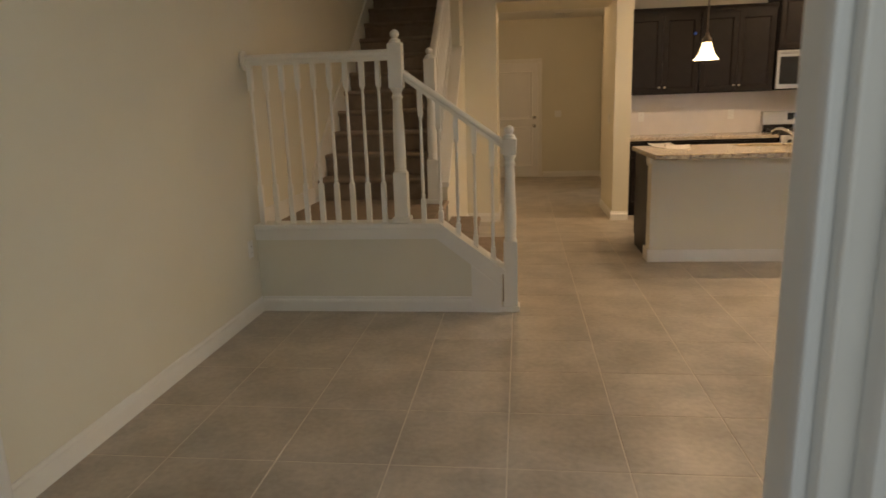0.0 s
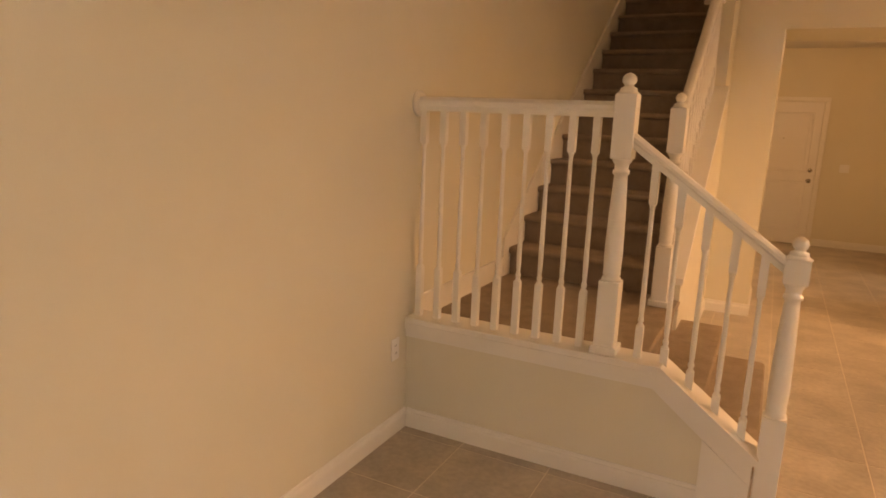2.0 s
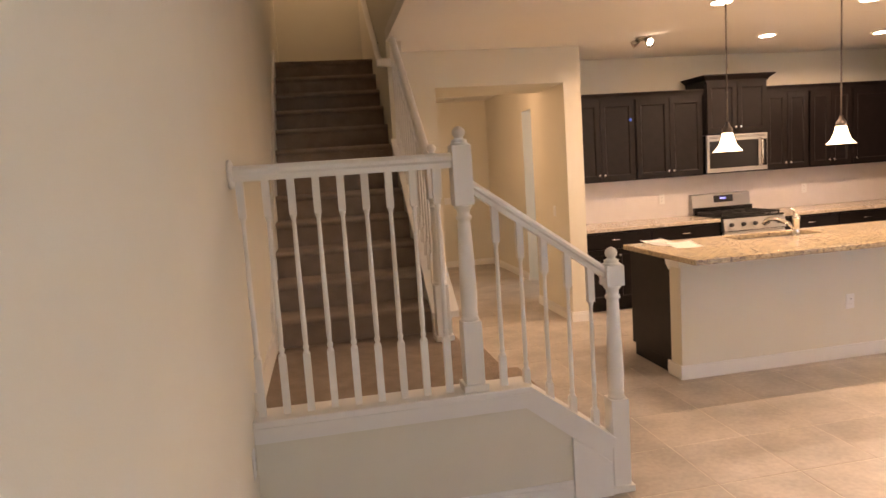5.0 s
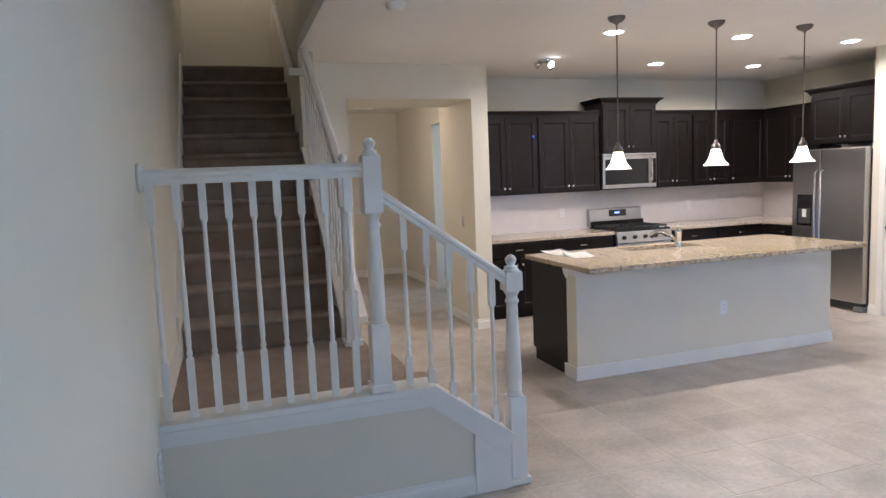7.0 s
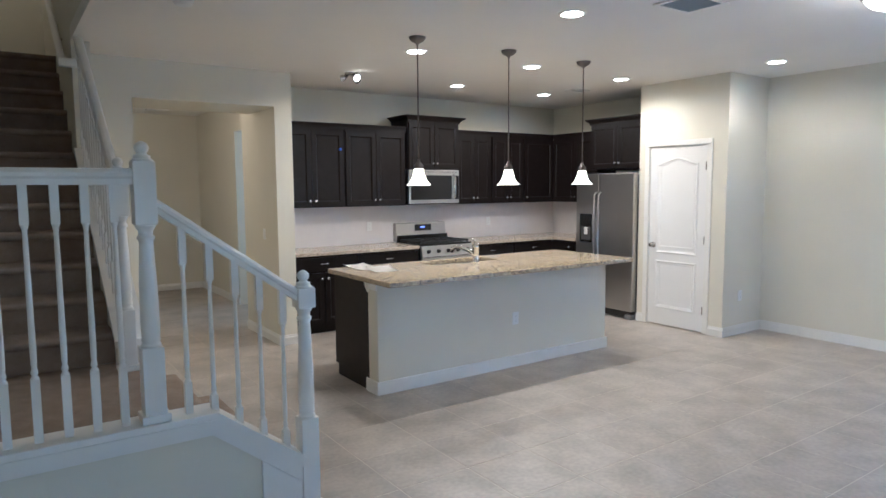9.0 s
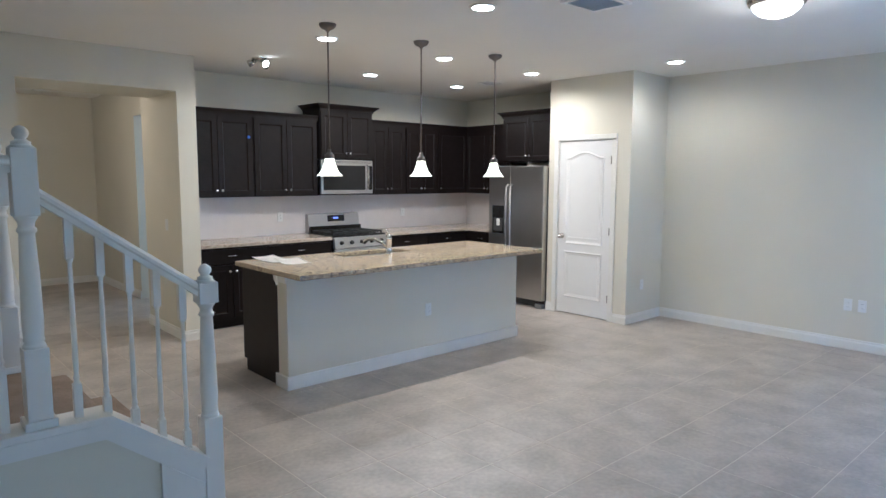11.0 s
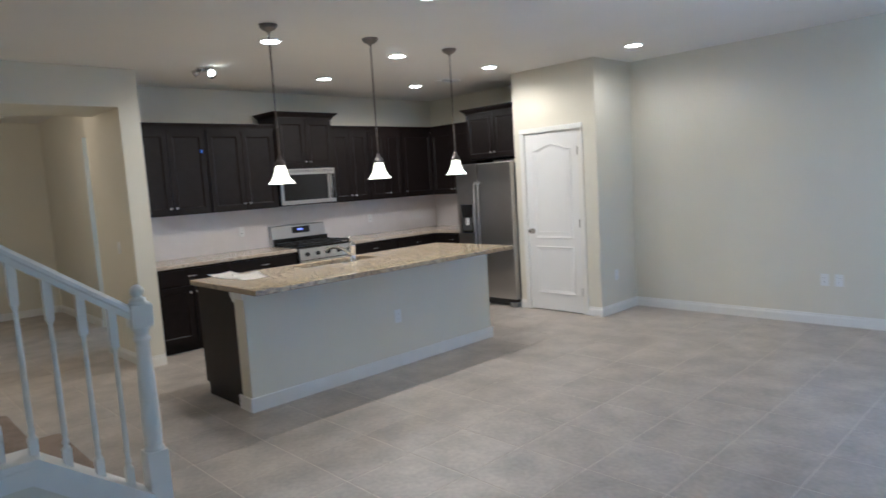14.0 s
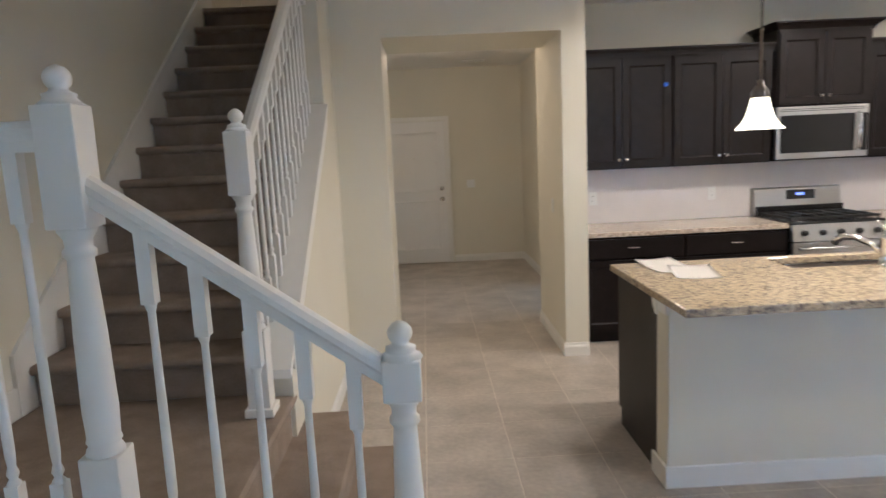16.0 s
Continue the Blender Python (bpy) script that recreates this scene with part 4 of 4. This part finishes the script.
fc = thing("kitchen_faucet", 4.12, 1.775, 0.915, "chrome pull-out kitchen faucet beside the sink", "faucet")
bm = bmesh.new()
lathe(bm, 0, 0, [(0.034, 0.0), (0.034, 0.006), (0.028, 0.012), (0.026, 0.05), (0.026, 0.13), (0.029, 0.135), (0.029, 0.15), (0.024, 0.17), (0.012, 0.185), (0.001, 0.187)], 22)
part("body", bm, M_CHROME, fc)
part("spout", tube(bmesh.new(), ((0, 0.01, 0.06), (-0.03, 0.06, 0.105), (-0.07, 0.13, 0.135), (-0.10, 0.18, 0.135), (-0.115, 0.21, 0.115), (-0.12, 0.225, 0.09)), (0.018, 0.017, 0.017, 0.019, 0.021, 0.019), 14), M_CHROME, fc)
part("lever", tube(bmesh.new(), ((0, 0, 0.178), (-0.012, 0.01, 0.21), (-0.035, 0.02, 0.232)), (0.011, 0.009, 0.006), 10), M_CHROME, fc)

def sheet(bm, x0, x1, y0, y1, z, curl, n=8):
    g = [[bm.verts.new((x0 + (x1 - x0) * i / n, y0 + (y1 - y0) * j / n, z + curl * (abs(i / n - 0.5) ** 2) + curl * 0.7 * (j / n) ** 3)) for j in range(n + 1)] for i in range(n + 1)]
    for i in range(n):
        for j in range(n):
            bm.faces.new((g[i][j], g[i + 1][j], g[i + 1][j + 1], g[i][j + 1])).smooth = True
    bmesh.ops.solidify(bm, geom=bm.faces[:], thickness=0.0006)
    return bm


for (x, y, turn, cu, w, l) in ((3.08, 2.03, 8, 0.03, 0.22, 0.30), (3.15, 1.82, -10, 0.025, 0.22, 0.28)):
    pp = thing("paper_sheet", x, y, 0.9165, "white paper leaflet lying on the granite counter", "paper", "papers on the island", turn=turn)
    part("sheet", sheet(bmesh.new(), -w / 2, w / 2, -l / 2, l / 2, 0, cu), M_PAPER, pp)

# ---------------- lamps and ceiling fittings ----------------
CANS = ((3.487, 1.779), (4.885, 3.11), (4.805, 1.781), (6.24, 3.13), (6.12, 1.80), (6.58, 0.352), (3.718, 0.196), (6.935, -2.383))
can = thing("recessed_downlight", CANS[0][0], CANS[0][1], CEIL, "lit round recessed ceiling light with white trim", "downlight", "recessed ceiling lights")
bm = bmesh.new()
lathe(bm, 0, 0, [(0.072, -0.009), (0.092, -0.007), (0.097, -0.001), (0.097, 0.0)], 28)
part("trim_ring", bm, M_TRIM, can)
bm = bmesh.new()
lathe(bm, 0, 0, [(0.04, -0.016), (0.070, -0.012), (0.073, -0.0095), (0.073, -0.0085)], 24)
part("lens", bm, M_CAN, can, "glowing lens")
for x, y in CANS[1:]:
    copy_thing(can, pose(x, y, CEIL))
for x, y in CANS:
    can_lamp(x, y, CEIL - 0.03, 84 if y > 1 else (44 if y > -1 else 16))

PENDX = (3.225, 4.145, 5.055)
pn = thing("pendant_light", PENDX[0], 1.345, CEIL, "pewter pendant lamp with lit bell glass shade", "pendant lamp", "pendant lamps over the island")
bm = bmesh.new()
lathe(bm, 0, 0, [(0.012, -0.055), (0.02, -0.045), (0.045, -0.035), (0.062, -0.018), (0.066, -0.001), (0.066, 0.0)], 26)
part("canopy", bm, M_PEWTER, pn)
for k, (za, zb) in enumerate(((-0.95, -0.72), (-0.72, -0.42), (-0.42, -0.05))):
    bm = bmesh.new()
    lathe(bm, 0, 0, [(0.0055, za), (0.0055, zb - 0.012), (0.009, zb - 0.010), (0.009, zb - 0.001), (0.0055, zb)], 12)
    part("stem", bm, M_PEWTER, pn)
bm = bmesh.new()
lathe(bm, 0, 0, [(0.036, -1.005), (0.038, -0.995), (0.034, -0.975), (0.022, -0.962), (0.014, -0.95), (0.012, -0.93)], 20)
part("socket_cap", bm, M_PEWTER, pn)
bm = bmesh.new()
prof = [(0.034, -1.0), (0.038, -1.02), (0.047, -1.055), (0.060, -1.09), (0.080, -1.118), (0.099, -1.135)]
rings = []
n = 30
for r, z in prof + [(r - 0.004, z) for r, z in reversed(prof)]:
    rings.append([bm.verts.new((r * math.cos(2 * math.pi * k / n), r * math.sin(2 * math.pi * k / n), z)) for k in range(n)])
for a, b in zip(rings, rings[1:]):
    for k in range(n):
        bm.faces.new((a[k], b[k], b[(k + 1) % n], a[(k + 1) % n])).smooth = True
part("shade", bm, M_SHADE, pn, "glowing white bell glass shade")
for x in PENDX[1:]:
    copy_thing(pn, pose(x, 1.345, CEIL))
for x in PENDX:
    bulb_lamp(x, 1.345, CEIL - 1.12, 9, soft=0.04)

dm = thing("flush_ceiling_light", 4.912, -1.233, CEIL, "lit glass dome ceiling light with nickel rim", "ceiling light")
bm = bmesh.new()
lathe(bm, 0, 0, [(0.150, -0.05), (0.165, -0.045), (0.178, -0.02), (0.182, -0.001), (0.182, 0.0)], 36)
part("rim", bm, M_NICKEL, dm)
bm = bmesh.new()
lathe(bm, 0, 0, [(0.012, -0.125), (0.05, -0.122), (0.10, -0.105), (0.135, -0.075), (0.148, -0.0505), (0.148, -0.0495)], 36)
part("dome", bm, M_DOME, dm, "glowing white glass dome")
bulb_lamp(4.912, -1.233, CEIL - 0.17, 12, soft=0.1)

sp = thing("spot_fixture", 3.51, 3.04, CEIL, "small lit chrome ceiling spot fixture", "spotlight")
bm = bmesh.new()
lathe(bm, 0, 0, [(0.055, -0.025), (0.07, -0.018), (0.075, -0.001), (0.075, 0)], 24)
part("base", bm, M_NICKEL, sp)
for k, (dx, dy) in enumerate(((-0.10, 0.03), (0.02, -0.09), (0.10, 0.05))):
    h = part("spot_head", tube(bmesh.new(), ((dx * 0.35, dy * 0.35, -0.03), (dx * 0.7, dy * 0.7, -0.045), (dx, dy, -0.06)), (0.012, 0.028, 0.034), 14), M_NICKEL, sp)
    if k == 1:
        part("bulb", tube(bmesh.new(), ((dx, dy, -0.0605), (dx * 1.1, dy * 1.1, -0.066)), (0.034, 0.028), 14), M_CAN, h)
can_lamp(3.52, 2.94, CEIL - 0.09, 30)


def ceiling_vent(x, y, w, l, n, label, dark):
    v = thing("ceiling_vent", x, y, CEIL, label, "vent")
    part("backing", boxes((-w / 2 + 0.02, w / 2 - 0.02, -l / 2 + 0.02, l / 2 - 0.02, -0.003, -0.001)), dark, v)
    part("frame", boxes((-w / 2, w / 2, -l / 2, -l / 2 + 0.03, -0.012, 0), (-w / 2, w / 2, l / 2 - 0.03, l / 2, -0.012, 0), (-w / 2, -w / 2 + 0.03, -l / 2 + 0.03, l / 2 - 0.03, -0.012, 0), (w / 2 - 0.03, w / 2, -l / 2 + 0.03, l / 2 - 0.03, -0.012, 0)), M_TRIM, v)
    for k in range(n):
        xx = -w / 2 + 0.03 + (w - 0.06) * (k + 0.5) / n
        bm = bmesh.new()
        prism(bm, [(xx - 0.009, -0.016), (xx - 0.007, -0.016), (xx + 0.006, -0.004), (xx + 0.004, -0.004)], "y", -l / 2 + 0.03, l / 2 - 0.03)
        part("slat", bm, M_VENTBLUE if dark is M_VENTBLUE else M_TRIM, v)


ceiling_vent(4.17, -0.39, 0.36, 0.30, 10, "white framed air supply vent in the ceiling", M_VENTBLUE)
ceiling_vent(6.33, 2.64, 0.26, 0.16, 6, "small white air vent in the kitchen ceiling", M_SLOT)
ceiling_vent(2.5, 7.3, 0.30, 0.14, 6, "small vent in the hall ceiling", M_SLOT)
sd = thing("smoke_detector", 1.49, 1.26, CEIL, "round white smoke detector on the ceiling", "smoke detector")
bm = bmesh.new()
lathe(bm, 0, 0, [(0.03, -0.042), (0.05, -0.038), (0.062, -0.02), (0.065, -0.001), (0.065, 0)], 26)
part("cover", bm, M_PLASTIC, sd)
# Assumed hall bulb and dome, hidden behind the soffit; added to light the hall.
bulb_lamp(1.7, 5.0, CEIL - 0.25, 27, (1.0, 0.68, 0.40), soft=0.12)
hl = thing("flush_ceiling_light", 1.7, 5.0, CEIL, "unseen dome light added in the hall", "ceiling light")
bm = bmesh.new()
lathe(bm, 0, 0, [(0.01, -0.11), (0.07, -0.10), (0.12, -0.06), (0.13, -0.03)], 28)
part("dome", bm, M_DOME, hl)
bm = bmesh.new()
lathe(bm, 0, 0, [(0.135, -0.03), (0.15, -0.015), (0.155, 0)], 28)
part("rim", bm, M_NICKEL, hl)


def plate(x, y, z, turn, kind):
    """Wall plate facing local -y: an outlet with two sockets or a switch."""
    two = kind == "switches"
    p = thing("outlet" if kind == "outlet" else "light_switch", x, y, z, "white wall outlet plate" if kind == "outlet" else "white rocker light switch plate", "outlet" if kind == "outlet" else "switch", turn=turn)
    w = 0.058 if two else 0.035
    pl = part("cover_plate", boxes((-w, w, -0.006, -0.0005, -0.057, 0.057), bevel=0.002), M_PLASTIC, p)
    if kind == "outlet":
        for dz in (-0.02, 0.02):
            so = part("socket", boxes((-0.016, 0.016, -0.0085, -0.0062, dz - 0.014, dz + 0.014), bevel=0.001), M_PLASTIC, pl)
            part("slot", boxes((-0.007, -0.005, -0.0092, -0.0086, dz - 0.005, dz + 0.005), (0.005, 0.007, -0.0092, -0.0086, dz - 0.005, dz + 0.005)), M_SLOT, so)
    else:
        for dx in ((-0.023, 0.023) if two else (0,)):
            part("rocker", boxes((dx - 0.016, dx + 0.016, -0.010, -0.0062, -0.033, 0.033), bevel=0.002), M_PLASTIC, pl)


plate(4.25, 1.368, 0.44, 0, "outlet")
plate(EAST, -1.05, 0.43, -90, "outlet")
plate(EAST, -1.17, 0.43, -90, "outlet")
plate(EAST, -2.65, 0.42, -90, "outlet")
plate(7.05, 0.905, 0.42, 0, "outlet")
plate(3.25, KIT - 0.007, 1.13, 0, "outlet")
plate(4.30, KIT - 0.007, 1.13, 0, "outlet")
plate(6.2, KIT - 0.007, 1.13, 0, "outlet")
plate(2.45, 7.90, 1.13, 0, "switches")
plate(2.811, 3.75, 1.13, -90, "switch")
plate(0.0, -0.12, 0.46, 90, "outlet")

# Assumed dome and bulb, out of view; added to brighten the upper stairs.
ul = thing("flush_ceiling_light", 0.5, 4.9, 5.3, "unseen dome light added above the upstairs landing", "ceiling light")
bm = bmesh.new()
lathe(bm, 0, 0, [(0.01, -0.11), (0.07, -0.10), (0.12, -0.06), (0.13, -0.0005)], 28)
part("dome", bm, M_DOME, ul)
bulb_lamp(0.5, 4.9, 5.05, 10, soft=0.12)

# side room window seen through the hall doorway
sw = tagged(thing("window_2", 5.0, 5.2, 0.85, "bright narrow window in the side room", "window", turn=-90), kind="structure")
part("window_frame", boxes((-0.45, -0.39, -0.03, 0, 0, 1.3), (0.39, 0.45, -0.03, 0, 0, 1.3), (-0.39, 0.39, -0.03, 0, 0, 0.06), (-0.39, 0.39, -0.03, 0, 1.24, 1.3)), M_PLASTIC, sw)
# The pane's own glow stands in for daylight; the wall behind is solid.
part("pane", boxes((-0.39, 0.39, -0.012, -0.006, 0.06, 1.24)), glow("glowing_pane", (0.75, 0.88, 1.0), 2.0), sw)

# ---------------- floor tiles ----------------
floor = new("floor")
tagged(floor, "greige square ceramic floor tiles with pale grout", "floor", kind="structure")
T = 0.455


def tile_mesh(w, l):
    bm = bmesh.new()
    g, c = 0.0025, 0.0015
    lo = [bm.verts.new(p) for p in ((g, g, -0.0014), (w - g, g, -0.0014), (w - g, l - g, -0.0014), (g, l - g, -0.0014))]
    mid = [bm.verts.new((v.co.x, v.co.y, -c * 0.6)) for v in lo]
    hi = [bm.verts.new((min(max(v.co.x, g + c), w - g - c), min(max(v.co.y, g + c), l - g - c), 0)) for v in lo]
    for a, b in ((lo, mid), (mid, hi)):
        for k in range(4):
            bm.faces.new((a[k], a[(k + 1) % 4], b[(k + 1) % 4], b[k]))
    bm.faces.new(hi)
    return bm


tile = mesh_of("tile", tile_mesh(T, T), M_TILE)
for i in range(17):
    for j in range(17):
        ob = new("tile", tile)
        ob.parent = floor
        ob.location = (-0.097 + T * i, -3.26 + T * j, 0)
bm = bmesh.new()
for i in range(2, 11):
    for j in range(17, 25):
        t0 = tile_mesh(T, T if j < 24 else 0.34)
        bmesh.ops.translate(t0, verts=t0.verts, vec=(-0.097 + T * i, -3.26 + T * j, 0))
        me = bpy.data.meshes.new("t")
        t0.to_mesh(me)
        t0.free()
        bm.from_mesh(me)
        bpy.data.meshes.remove(me)
hall_tiles = new("hall_tiles", mesh_of("hall_tiles", bm, M_TILE))
hall_tiles.parent = floor
tagged(hall_tiles, "greige tiles in the hall", kind="stuff")
